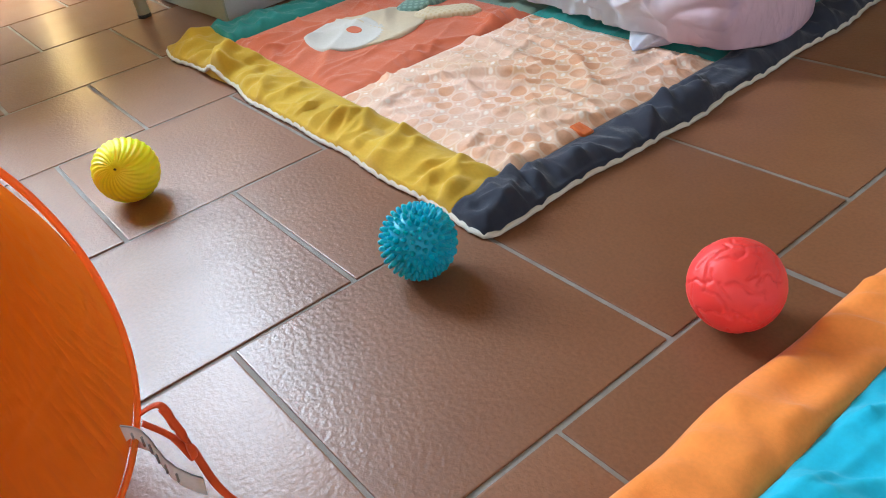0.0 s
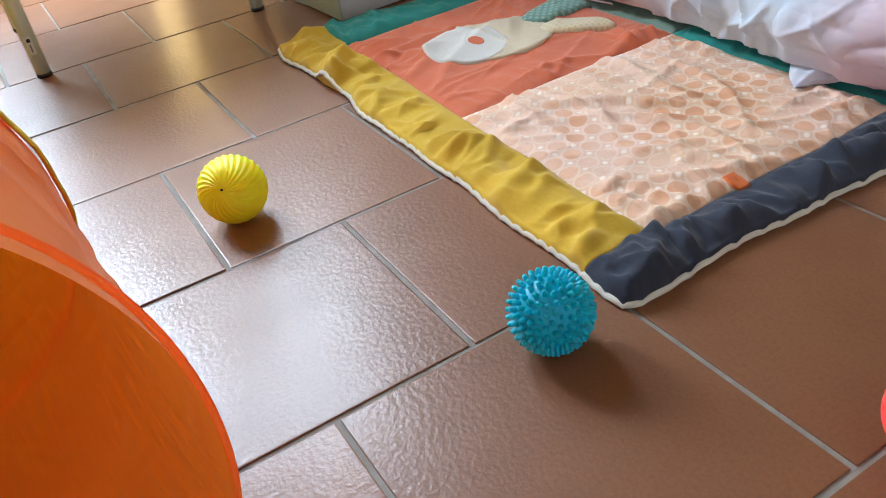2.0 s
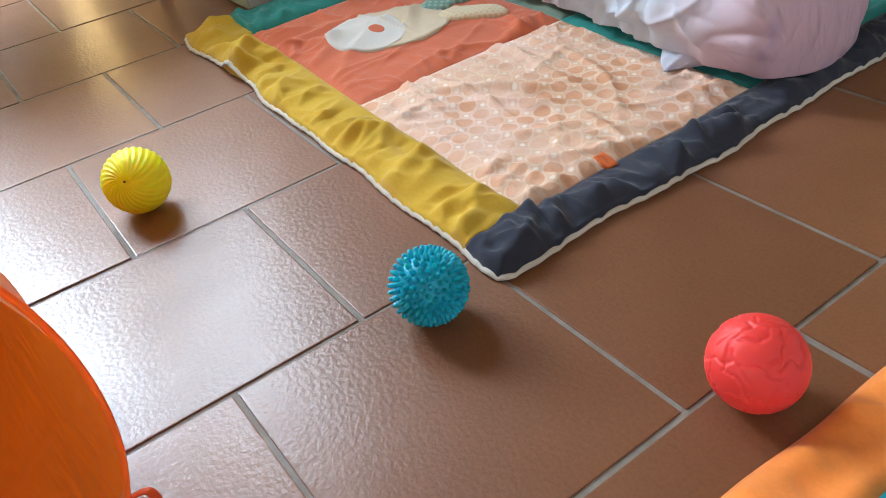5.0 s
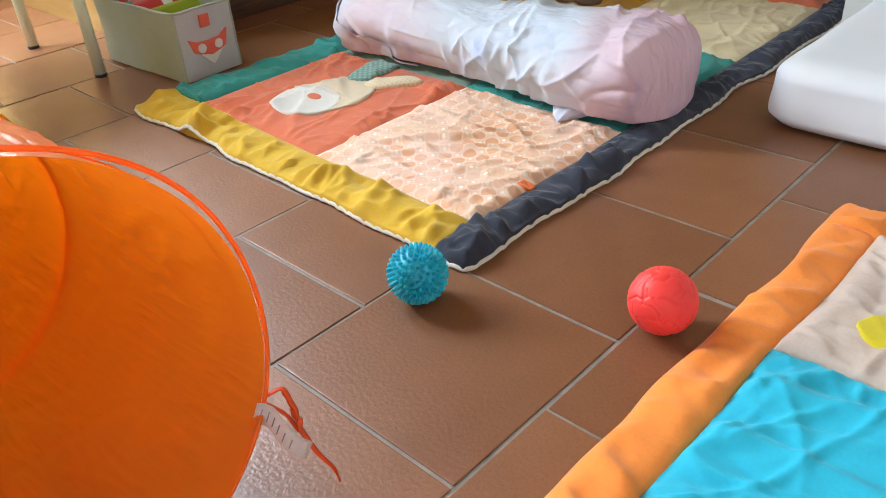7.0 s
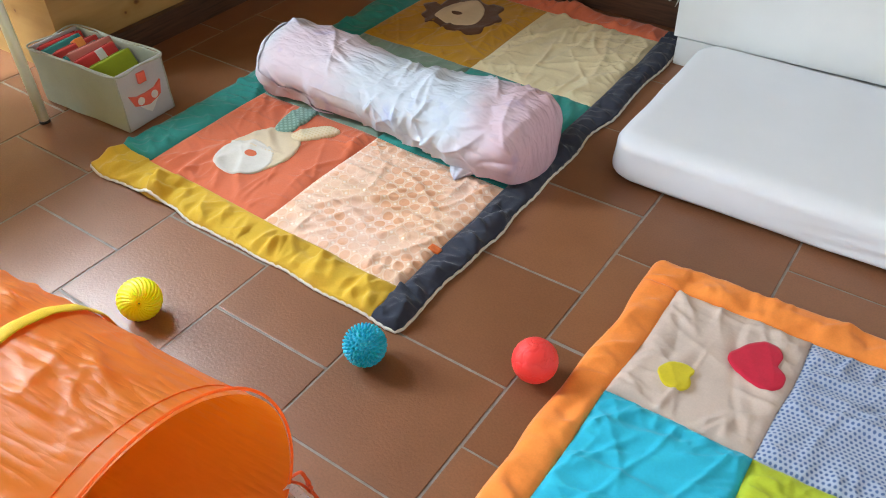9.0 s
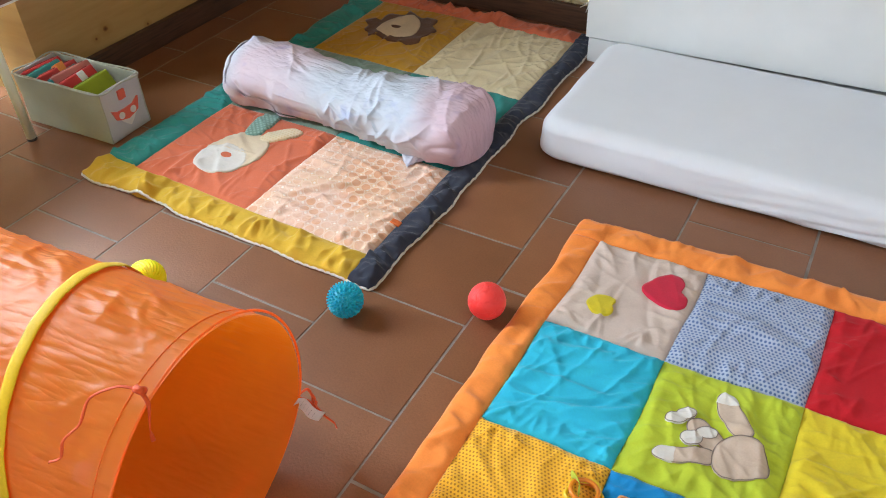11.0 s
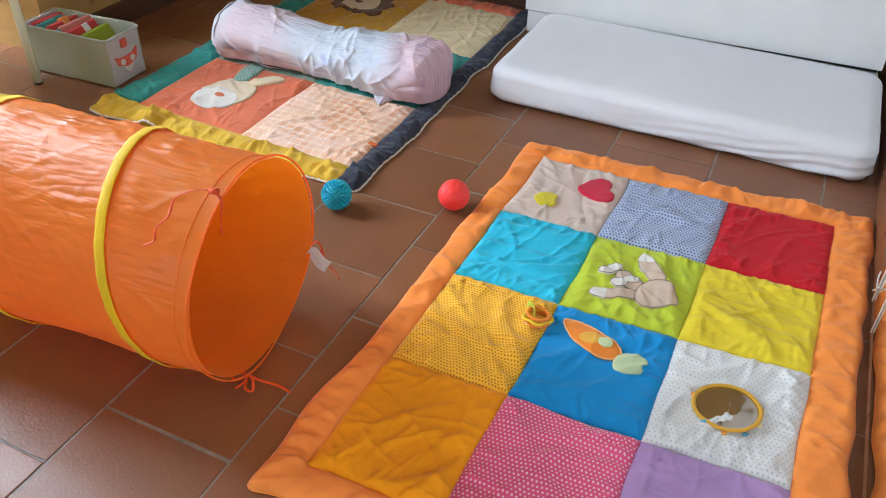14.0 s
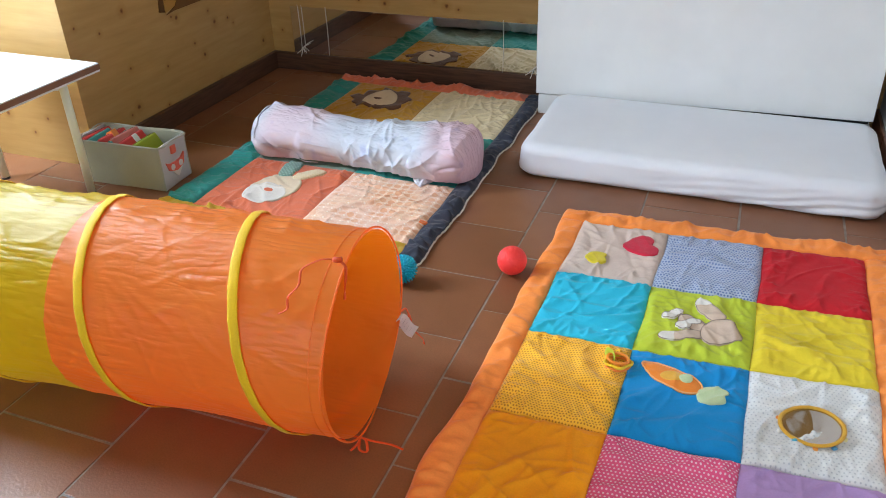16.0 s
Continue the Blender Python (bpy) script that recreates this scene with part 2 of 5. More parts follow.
LEG_PAINT = plastic("pale_green_paint", (0.74, 0.78, 0.66), 0.35)
TABLE_WHITE = plastic("white_melamine", (0.7, 0.72, 0.74), 0.25)
TABLE_EDGE = plastic("brown_edge_band", (0.2, 0.09, 0.045), 0.45)
glass = Nodes("window_glass", (1, 1, 1), 0.0)
glass.b.inputs["Transmission Weight"].default_value = 1.0
GLASS = glass.m

NYLON_ORANGE = nylon_material("orange_nylon", (1.0, 0.35, 0.055), (1.0, 0.215, 0.003))
NYLON_YELLOW = nylon_material("yellow_nylon", (0.66, 0.55, 0.012), (0.74, 0.58, 0.01))
TRIM_YELLOW = cloth_material("yellow_trim_tape", (0.78, 0.5, 0.012), 0.1, 0.6)
TIE_ORANGE = cloth_material("orange_tie_ribbon", (0.72, 0.085, 0.015), 0.1, 0.6)
TAG_WHITE = cloth_material("white_satin_tag", (0.88, 0.87, 0.86), 0.1, 0.5)
PRINT_GREY = plastic("grey_print", (0.3, 0.3, 0.3), 0.7)


# ---- mesh helpers ----
def mesh_of(name, bm, material, smooth=True):
    me = bpy.data.meshes.new(name)
    bmesh.ops.recalc_face_normals(bm, faces=bm.faces[:])
    bm.to_mesh(me)
    bm.free()
    for p in me.polygons:
        p.use_smooth = smooth
    me.materials.append(material)
    return me


def part(name, bm, material, parent=None, label="", smooth=True):
    """Links a bmesh as one mesh object, under parent where there is one."""
    ob = new(name, mesh_of(name, bm, material, smooth))
    if parent is not None:
        ob.parent = parent
    if label:
        ob["label"] = label
    return ob


def thing(name, label, category, at=(0, 0, 0), turn=0.0, group=""):
    ob = new(name)
    ob.empty_display_size = 0.05
    ob.matrix_basis = pose(*at, 0, 0, turn)
    return tagged(ob, label, category, group)


def box_bm(x0, x1, y0, y1, z0, z1, bevel=0.0, segments=2):
    bm = bmesh.new()
    bmesh.ops.create_cube(bm, size=1.0)
    bmesh.ops.transform(bm, matrix=Matrix.LocRotScale(((x0 + x1) / 2, (y0 + y1) / 2, (z0 + z1) / 2), None, (x1 - x0, y1 - y0, z1 - z0)), verts=bm.verts[:])
    if bevel:
        bmesh.ops.bevel(bm, geom=bm.edges[:], offset=bevel, segments=segments, profile=0.7, affect="EDGES")
    return bm


def grid_bm(rows, closed=False, wrap=False):
    """A surface from rows of points. closed: each row is a ring; wrap: the last row meets the first."""
    bm = bmesh.new()
    vs = [[bm.verts.new(p) for p in row] for row in rows]
    m = len(vs[0])
    for a in range(len(vs) if wrap else len(vs) - 1):
        r0, r1 = vs[a], vs[(a + 1) % len(vs)]
        for b in range(m if closed else m - 1):
            c = (b + 1) % m
            bm.faces.new((r0[b], r0[c], r1[c], r1[b]))
    bm.verts.ensure_lookup_table()
    return bm, vs


def sweep_bm(points, width, thick, sides=8, up=Vector((0, 0, 1)), closed=False):
    """A ribbon or cord along points, with an oval section."""
    pts = [Vector(p) for p in points]
    rows = []
    n = len(pts)
    for k, p in enumerate(pts):
        a = pts[(k - 1) % n] if closed or k else pts[0]
        b = pts[(k + 1) % n] if closed or k < n - 1 else pts[-1]
        d = (b - a).normalized()
        ref = up(p) if callable(up) else up
        side = d.cross(ref)
        if side.length < 1e-4:
            side = d.cross(Vector((1, 0, 0)))
        side.normalize()
        out = side.cross(d).normalized()
        rows.append([p + side * (math.cos(2 * math.pi * s / sides) * width / 2) + out * (math.sin(2 * math.pi * s / sides) * thick / 2) for s in range(sides)])
    bm, vs = grid_bm(rows, closed=True, wrap=closed)
    if not closed:
        bm.faces.new(vs[0])
        bm.faces.new(list(reversed(vs[-1])))
    return bm


def smooth_line(points, steps=8, closed=False):
    """A rounded line through points."""
    pts = [Vector(p) for p in points]
    n = len(pts)
    out = []
    for k in range(n if closed else n - 1):
        if closed:
            p0, p1, p2, p3 = (pts[(k + d) % n] for d in (-1, 0, 1, 2))
        else:
            p0, p1, p2, p3 = pts[max(k - 1, 0)], pts[k], pts[k + 1], pts[min(k + 2, n - 1)]
        for s in range(steps):
            t = s / steps
            out.append(0.5 * ((2 * p1) + (p2 - p0) * t + (2 * p0 - 5 * p1 + 4 * p2 - p3) * t * t + (3 * p1 - p0 - 3 * p2 + p3) * t ** 3))
    if not closed:
        out.append(pts[-1])
    return out


def structure(name, bm, material, label, smooth=False):
    return tagged(part(name, bm, material, None, "", smooth), label, "", "", "structure")


# ---- the room ----
floor = structure("floor", box_bm(WEST - 0.1, EAST + 0.1, SOUTH - 0.1, NORTH + 0.1, -0.12, -0.0018), GROUT, "brown clay tile floor with grey grout joints")
ceiling = structure("ceiling", box_bm(WEST - 0.1, EAST + 0.1, SOUTH - 0.1, NORTH + 0.1, CEIL, CEIL + 0.1), SPRUCE, "honey spruce panel ceiling")
structure("wall_north", box_bm(WEST - 0.1, EAST + 0.1, NORTH, NORTH + 0.1, 0, CEIL), SPRUCE, "honey spruce panel wall with brown knots")
structure("wall_east", box_bm(EAST, EAST + 0.1, SOUTH, NORTH, 0, CEIL), PLASTER, "white plaster wall above a clay skirting")


def wall_with_window(name, x0, x1, y0, y1, along, a0, a1, z0, z1, label, material=PLASTER):
    """A wall with a real opening from a0 to a1 and z0 to z1."""
    bm = bmesh.new()
    lo, hi = (y0, y1) if along == "y" else (x0, x1)
    for p0, p1, q0, q1 in ((lo, a0, 0, CEIL), (a1, hi, 0, CEIL), (a0, a1, 0, z0), (a0, a1, z1, CEIL)):
        b = box_bm(x0, x1, p0, p1, q0, q1) if along == "y" else box_bm(p0, p1, y0, y1, q0, q1)
        me = bpy.data.meshes.new("piece")
        b.to_mesh(me)
        b.free()
        bm.from_mesh(me)
        bpy.data.meshes.remove(me)
    return structure(name, bm, material, label)


# the narrow slot is made up, to hold the lamp of the yellow streak
wall_with_window("wall_west_end", WEST - 0.1, WEST, -0.2, 0.27, "y", 0.04, 0.16, 0.18, 0.66, "unseen honey spruce panel wall with an added narrow slot", SPRUCE)
wall_with_window("wall_west", WEST - 0.1, WEST, SOUTH, -0.2, "y", -0.84, -0.36, 0.33, 2.17, "unseen honey spruce panel wall with a window", SPRUCE)
structure("partition_side", box_bm(-1.78, -1.66, 0.27, NORTH, 0, CEIL), SPRUCE, "honey spruce panel wall with brown knots")
wall_with_window("partition_end", WEST, -1.78, 0.27, 0.39, "x", -2.6, -1.85, 0.95, 2.15, "pale spruce panel wall under a window", SPRUCE)
# out of view: this wall's finish and opening are assumed, for the fill
wall_with_window("wall_south", WEST, EAST, SOUTH - 0.1, SOUTH, "x", -1.6, 0.8, 0.8, 2.3, "unseen honey spruce panel wall with a window", SPRUCE)


def window(name, m, width, height, bar=0.06):
    """A white framed window with one pane, in its own opening."""
    root = tagged(new(name), "white framed window with a clear pane", "", "", "structure")
    root.matrix_basis = m
    x, z = width / 2, height
    bars = [(-x, -x + bar, 0, z), (x - bar, x, 0, z), (-x + bar, x - bar, 0, bar), (-x + bar, x - bar, z - bar, z)]
    if width > 0.3:
        bars.append((-bar / 2, bar / 2, bar, z - bar))
    for x0, x1, z0, z1 in bars:
        part("window_frame", box_bm(x0, x1, -0.03, 0.03, z0, z1, 0.004), WHITE_BOARD, root, "", False)
    pane = part("pane", box_bm(-x + bar, x - bar, -0.003, 0.003, bar, z - bar), GLASS, root, "", False)
    pane.visible_shadow = False


window("window_1", pose(WEST - 0.06, -0.6, 0.33, 0, 0, 90), 0.48, 1.84)
# a small pane in the made-up slot of the streak lamp
window("streak_slot", pose(WEST - 0.06, 0.1, 0.18, 0, 0, 90), 0.12, 0.48, 0.018)
window("window_3", pose(-2.225, 0.34, 0.95), 0.75, 1.2)
# an added window that nothing shows, around the south fill lamp
window("south_fill_window", pose(-0.4, SOUTH - 0.06, 0.8), 2.4, 1.5)

structure("baseboard_side", box_bm(-1.66, -1.638, 0.3, NORTH, 0, 0.085, 0.004), DARKWOOD, "dark stained wooden baseboard")
structure("baseboard_north", box_bm(-1.638, -0.26, NORTH - 0.022, NORTH, 0, 0.085, 0.004), DARKWOOD, "dark stained wooden baseboard")


# ---- quilted mats ----
def crease(x, y, seed, angle, size):
    """Soft ridges that run along one direction and fade in and out, -0.3 to 1."""
    c, s = math.cos(angle), math.sin(angle)
    u, v = (x * c + y * s) / size, (-x * s + y * c) / size
    bend = noise.noise((u * 0.5, v * 0.5, seed))
    r = 1.0 - abs(noise.noise((u * 0.35 + seed, v * 1.6 + bend * 1.2, seed * 1.7))) * 2.6
    mask = 0.5 + noise.noise((u * 0.45 + 9.1, v * 0.45, seed + 4.0)) * 1.3
    return max(r, -0.2) * max(0.0, min(1.0, mask))


class Folds:
    """Soft fabric folds scattered over a rectangle, each a curved ridge of its own length and width."""

    def __init__(self, x0, x1, y0, y1, seed, count, amp, width, length, angle, spread, crest=False):
        rnd = random.Random(seed)
        self.made, self.crest, self.blunt = [], crest, 0.2 if crest else 0.4
        for _ in range(count):
            a = angle + rnd.gauss(0, spread)
            self.made.append((rnd.uniform(x0, x1), rnd.uniform(y0, y1), math.cos(a), math.sin(a), rnd.uniform(*length), rnd.uniform(*width), rnd.uniform(0.4, 1.0) * amp * (1 if crest else rnd.choice((1, 1, -0.7))), rnd.uniform(-3, 3)))
        self.bins = {}
        for f in self.made:
            reach = 1.6 * f[4] + 3.8 * f[5] + 7.7 * f[4] ** 2
            for k in range(math.floor((f[0] - reach) / 0.06), math.floor((f[0] + reach) / 0.06) + 1):
                self.bins.setdefault(k, []).append(f)

    def at(self, x, y):
        h = 0.0
        for cx, cy, c, s, ln, w, amp, bend in self.bins.get(math.floor(x / 0.06), ()):
            u = (x - cx) * c + (y - cy) * s
            if abs(u) > 1.6 * ln:
                continue
            v = -(x - cx) * s + (y - cy) * c + bend * u * u
            q = v / w
            if -3.8 < q < 3.8:
                h += amp * (math.exp(-q * q * (1.0 if q > 0 else 0.45)) if amp > 0 and not self.crest else max(0.0, math.exp(1.15 * (self.blunt - math.sqrt(q * q + self.blunt * self.blunt))) - 0.021)) * math.exp(-(u / ln) ** 4)
        return h


class Quilt:
    """The height and lie of one quilted mat. Seams are x and y lines between patches."""

    def __init__(self, xs, ys, outer, skew, thick, seed, folds=(), crumpled=None, grain=None, ripple=0.006, hem=0.006, rounding=0.02):
        self.hem, self.round = hem, rounding
        self.xs, self.ys, self.outer, self.skew, self.thick, self.seed, self.folds = xs, ys, outer, skew, thick, seed, folds
        self.crumpled, self.grain, self.ripple, self.known = crumpled or {}, grain or {}, ripple, {}

    def lie(self, x, y):
        """Where a spot of the flat pattern lies on the floor; the outer corners are rounded."""
        ox0, ox1, oy0, oy1 = self.outer
        r = self.round
        cx = ox0 + r if x < ox0 + r else ox1 - r if x > ox1 - r else None
        cy = oy0 + r if y < oy0 + r else oy1 - r if y > oy1 - r else None
        if cx is not None and cy is not None:
            dx, dy = x - cx, y - cy
            k = max(abs(dx), abs(dy)) / max(1e-6, math.hypot(dx, dy))
            x, y = cx + dx * k, cy + dy * k
        x0, y0, kx, ky = self.skew
        wx = 0.007 * noise.noise((x * 6, y * 6, self.seed + 20.0))
        wy = 0.007 * noise.noise((x * 6, y * 6, self.seed + 31.0))
        rim = max(0.0, 1 - min(x - ox0, ox1 - x, y - oy0, oy1 - y) / 0.09)
        wx += 0.012 * rim * noise.noise((x * 3, y * 9, self.seed + 40.0))
        wy += 0.016 * rim * noise.noise((x * 9, y * 3, self.seed + 50.0))
        return x + kx * (y - y0) + wx, y + ky * (x - x0) + wy

    def cell(self, x, y):
        return sum(1 for v in self.xs if x > v), sum(1 for v in self.ys if y > v)

    def folds_of(self, i, j):
        """The folds of one panel, made when first asked for."""
        if (i, j) not in self.known:
            ox0, ox1, oy0, oy1 = self.outer
            gx, gy = [ox0, *self.xs, ox1], [oy0, *self.ys, oy1]
            x0, x1, y0, y1 = gx[i], gx[i + 1], gy[j], gy[j + 1]
            seed = int(self.seed * 100) + i * 17 + j * 131
            rnd = random.Random(seed)
            inner = 0 < i < len(self.xs) and 0 < j < len(self.ys)
            sets = []
            if inner:
                strong = self.crumpled.get((i, j), 1.0)
                turn = self.grain.get((i, j), rnd.uniform(0, 3.1))
                sharp = strong > 1.8
                if sharp:
                    sets.append(Folds(x0, x1, y0, y1, seed, int(10 * strong), 0.0082, (0.005, 0.009), (0.09, 0.22), turn, 0.3, True))
                    sets.append(Folds(x0, x1, y0, y1, seed + 1, int(18 * strong), 0.0055, (0.0045, 0.008), (0.04, 0.1), turn + 0.3, 0.6, True))
                else:
                    sets.append(Folds(x0, x1, y0, y1, seed, int(11 * strong), 0.0076 * strong ** 0.6, (0.008, 0.016), (0.08, 0.2), turn, 0.35))
                    sets.append(Folds(x0, x1, y0, y1, seed + 1, int(17 * strong), 0.0058 * strong ** 0.6, (0.004, 0.008), (0.05, 0.15), turn + 0.4, 0.6, True))
                for xa, xb, ya, yb, a in ((x0, x0 + 0.02, y0, y1, 0), (x1 - 0.02, x1, y0, y1, 0), (x0, x1, y0, y0 + 0.02, 1.57), (x0, x1, y1 - 0.02, y1, 1.57)):
                    sets.append(Folds(xa, xb, ya, yb, seed + int(xa * 999), 17, 0.0046, (0.0038, 0.0065), (0.03, 0.075), a, 0.45, True))
            else:
                long_x = x1 - x0 > y1 - y0
                span = max(x1 - x0, y1 - y0)
                sets.append(Folds(x0, x1, y0, y1, seed, int(span * 60) + 3, self.ripple, (0.006, 0.012), (0.04, 0.09), 1.57 if long_x else 0.0, 0.5))
                sets.append(Folds(x0, x1, y0, y1, seed + 2, int(span * 55) + 3, self.ripple * 0.75, (0.0045, 0.0075), (0.02, 0.055), 1.57 if long_x else 0.0, 0.6, True))
                sets.append(Folds(x0, x1, y0, y1, seed + 1, int(span * 12) + 2, self.ripple * 1.3, (0.01, 0.016), (0.05, 0.11), 0.5 if long_x else 1.1, 0.5))
            self.known[(i, j)] = sets
        return self.known[(i, j)]

    def height(self, x, y, wrinkle=1.0):
        ox0, ox1, oy0, oy1 = self.outer
        edge = min(x - ox0, ox1 - x, y - oy0, oy1 - y)
        i, j = self.cell(x, y)
        nx, ny = len(self.xs), len(self.ys)
        to_x = min(abs(x - v) for v in self.xs) if 0 < j < ny else 9.0
        to_y = min(abs(y - v) for v in self.ys) if 0 < i < nx else 9.0
        near = min(to_x, to_y, 0.2)
        h = self.thick * (0.74 + 0.26 * min(1.0, near / 0.05) ** 0.6)
        fade = 0.35 + 0.65 * min(1.0, near / 0.02)
        for f in self.folds_of(i, j):
            h += wrinkle * fade * f.at(x, y)
        h += 0.002 * wrinkle * noise.noise((x * 26, y * 26, self.seed))
        h -= 0.004 * math.exp(-(near / 0.006) ** 2)
        for fx, fy, rx, ry, lift in self.folds:
            h += lift * math.exp(-((x - fx) / rx) ** 2 - ((y - fy) / ry) ** 2)
        if edge < 0.022:
            h *= math.sqrt(max(0.0, 1 - (1 - max(edge, 0.0) / 0.022) ** 2)) * 0.75 + 0.25
        return max(h, self.hem)

    def lifted(self, x, y):
        """The mat's underside where a fold raises it."""
        return 0.75 * sum(lift * math.exp(-((x - fx) / rx) ** 2 - ((y - fy) / ry) ** 2) for fx, fy, rx, ry, lift in self.folds)

    def spot(self, x, y, up=0.0, wrinkle=1.0):
        a, b = self.lie(x, y)
        return (a, b, self.height(x, y, wrinkle) + up)

    def patch(self, name, x0, x1, y0, y1, material, parent, label, step=0.005, wrinkle=1.0):
        """A cloth panel with its own depth, between seams."""
        nx, ny = max(2, round((x1 - x0) / step)), max(2, round((y1 - y0) / step))
        rows = []
        for j in range(-1, ny + 2):
            y = y0 + (y1 - y0) * min(max(j, 0), ny) / ny
            row = []
            for i in range(-1, nx + 2):
                x = x0 + (x1 - x0) * min(max(i, 0), nx) / nx
                p = self.spot(x, y, 0.0, wrinkle)
                rim = i < 0 or j < 0 or i > nx or j > ny
                row.append((p[0], p[1], max(0.0015, p[2] - 0.01) if rim else p[2]))
            rows.append(row)
        bm, _ = grid_bm(rows)
        return part(name, bm, material, parent, label)

    def applique(self, name, outline, material, parent, label, puff=0.003, closed_steps=8, rings=12, base=0.003, piping=None, drape=0.8):
        """A sewn-on fabric shape with a soft padded profile, from a rounded outline."""
        line = smooth_line([(x, y, 0) for x, y in outline], closed_steps, True)
        c = sum(line, Vector()) / len(line)
        rows = []
        for r in range(rings + 2):
            f = 1.0 if r > rings else r / rings
            row = []
            for p in line:
                q = c + (p - c) * max(f, 0.02)
                z = -0.004 if r > rings else base + puff * math.sqrt(max(0.0, 1 - f ** 3))
                row.append(self.spot(q.x, q.y, z, drape))
            rows.append(row)
        bm, vs = grid_bm(rows, closed=True)
        bm.faces.new(vs[0])
        ob = part(name, bm, material, parent, label)
        if piping is not None:
            edge = [Vector(self.spot(p.x, p.y, base + 0.0006 + 0.25 * piping[1], 0.8)) for p in line]
            part("piping", sweep_bm(edge, piping[1], piping[1], 6, closed=True), piping[0], ob, "stitched edge")
        return ob

    def border(self, name, side, material, parent, label):
        ox0, ox1, oy0, oy1 = self.outer
        x0, x1, y0, y1 = self.xs[0], self.xs[-1], self.ys[0], self.ys[-1]
        rect = {"front": (ox0, ox1, oy0, y0), "back": (ox0, ox1, y1, oy1), "left": (ox0, x0, y0, y1), "right": (x1, ox1, y0, y1)}[side]
        return self.patch(name, *rect, material, parent, label)

    def backing(self, material, parent, label, out=0.004, thick=0.008, crimps=0.0):
        """The underside sheet, which shows as a rim along the edges."""
        ox0, ox1, oy0, oy1 = self.outer
        rim = []
        n = 160
        corners = ((ox0 - out, oy0 - out), (ox1 + out, oy0 - out), (ox1 + out, oy1 + out), (ox0 - out, oy1 + out))
        for k in range(4):
            (xa, ya), (xb, yb) = corners[k], corners[(k + 1) % 4]
            for s in range(n):
                rim.append((xa + (xb - xa) * s / n, ya + (yb - ya) * s / n))
        rows = []
        for inset, z in ((0.03, 0.001), (0.003, 0.001), (0.0, thick * 0.5), (0.003, thick), (0.012, thick * 0.8), (0.02, thick * 0.4)):
            row = []
            for k, (x, y) in enumerate(rim):
                cx, cy = (ox0 + ox1) / 2, (oy0 + oy1) / 2
                px = x - math.copysign(min(inset, abs(x - cx)), x - cx)
                py = y - math.copysign(min(inset, abs(y - cy)), y - cy)
                a, b = self.lie(px, py)
                pinch = 1 - crimps * (abs(math.sin(k * 0.9 + 2 * noise.noise((k * 0.05, 0, 0)))) ** 10)
                row.append((a, b, z * pinch + self.lifted(px, py)))
            rows.append(row)
        bm, vs = grid_bm(rows, closed=True)
        return part("backing", bm, material, parent, label)


def oval(cx, cy, rx, ry, turn=0.0, n=12):
    c, s = math.cos(turn), math.sin(turn)
    return [(cx + rx * math.cos(a) * c - ry * math.sin(a) * s, cy + rx * math.cos(a) * s + ry * math.sin(a) * c) for a in (2 * math.pi * k / n for k in range(n))]


def fabric(name, colour, **more):
    more.setdefault("creases", ((11.0, 0.007, 0.3), (27.0, 0.0025, 0.35)))
    return cloth_material(name, colour, **more)


# the older quilt with a mustard, teal, navy and coral border
quilt_a = Quilt([-1.12, -0.705, -0.312], [0.1, 0.507, 0.955, 1.412], (-1.235, -0.245, 0.008, 1.5), (-0.7, 0.1, 0.0, -0.02), 0.016, 3.0,
                folds=((-1.0, 0.015, 0.035, 0.05, 0.03), (-0.9, 0.03, 0.03, 0.06, 0.008)), crumpled={(2, 1): 2.1, (1, 1): 1.2, (2, 3): 1.7}, grain={(2, 1): 0.45, (1, 1): 1.9, (2, 3): 1.0}, ripple=0.0072, hem=0.012, rounding=0.009)
mat_a = thing("play_mat", "quilted patchwork play mat with mustard, teal, navy and coral border", "play mat")
CREAM_BACK = fabric("cream_backing_cloth", (0.72, 0.68, 0.6))
quilt_a.backing(CREAM_BACK, mat_a, "cream cotton underside with gathered edge", 0.005, 0.0085, 0.6)
quilt_a.patch("border_strip", -1.235, -0.312, 0.008, 0.1, fabric("mustard_velour", (0.68, 0.43, 0.045), sheen=0.2, creases=((14.0, 0.008, 0.35),)), mat_a, "mustard velour border strip", 0.0036)
TEAL = fabric("teal_velour", (0.035, 0.27, 0.24), sheen=0.2)
quilt_a.patch("border_strip", -1.235, -1.12, 0.1, 1.412, TEAL, mat_a, "teal velour border strip", 0.0036)
NAVY = fabric("navy_velour", (0.04, 0.045, 0.066), sheen=0.25, creases=((11.0, 0.014, 0.4),))
quilt_a.patch("border_strip", -0.312, -0.245, 0.008, 1.5, NAVY, mat_a, "navy velour border strip", 0.0036)
CORAL = fabric("coral_cotton", (0.68, 0.17, 0.085))
quilt_a.patch("border_strip", -1.235, -0.312, 1.412, 1.5, CORAL, mat_a, "coral cotton border strip")


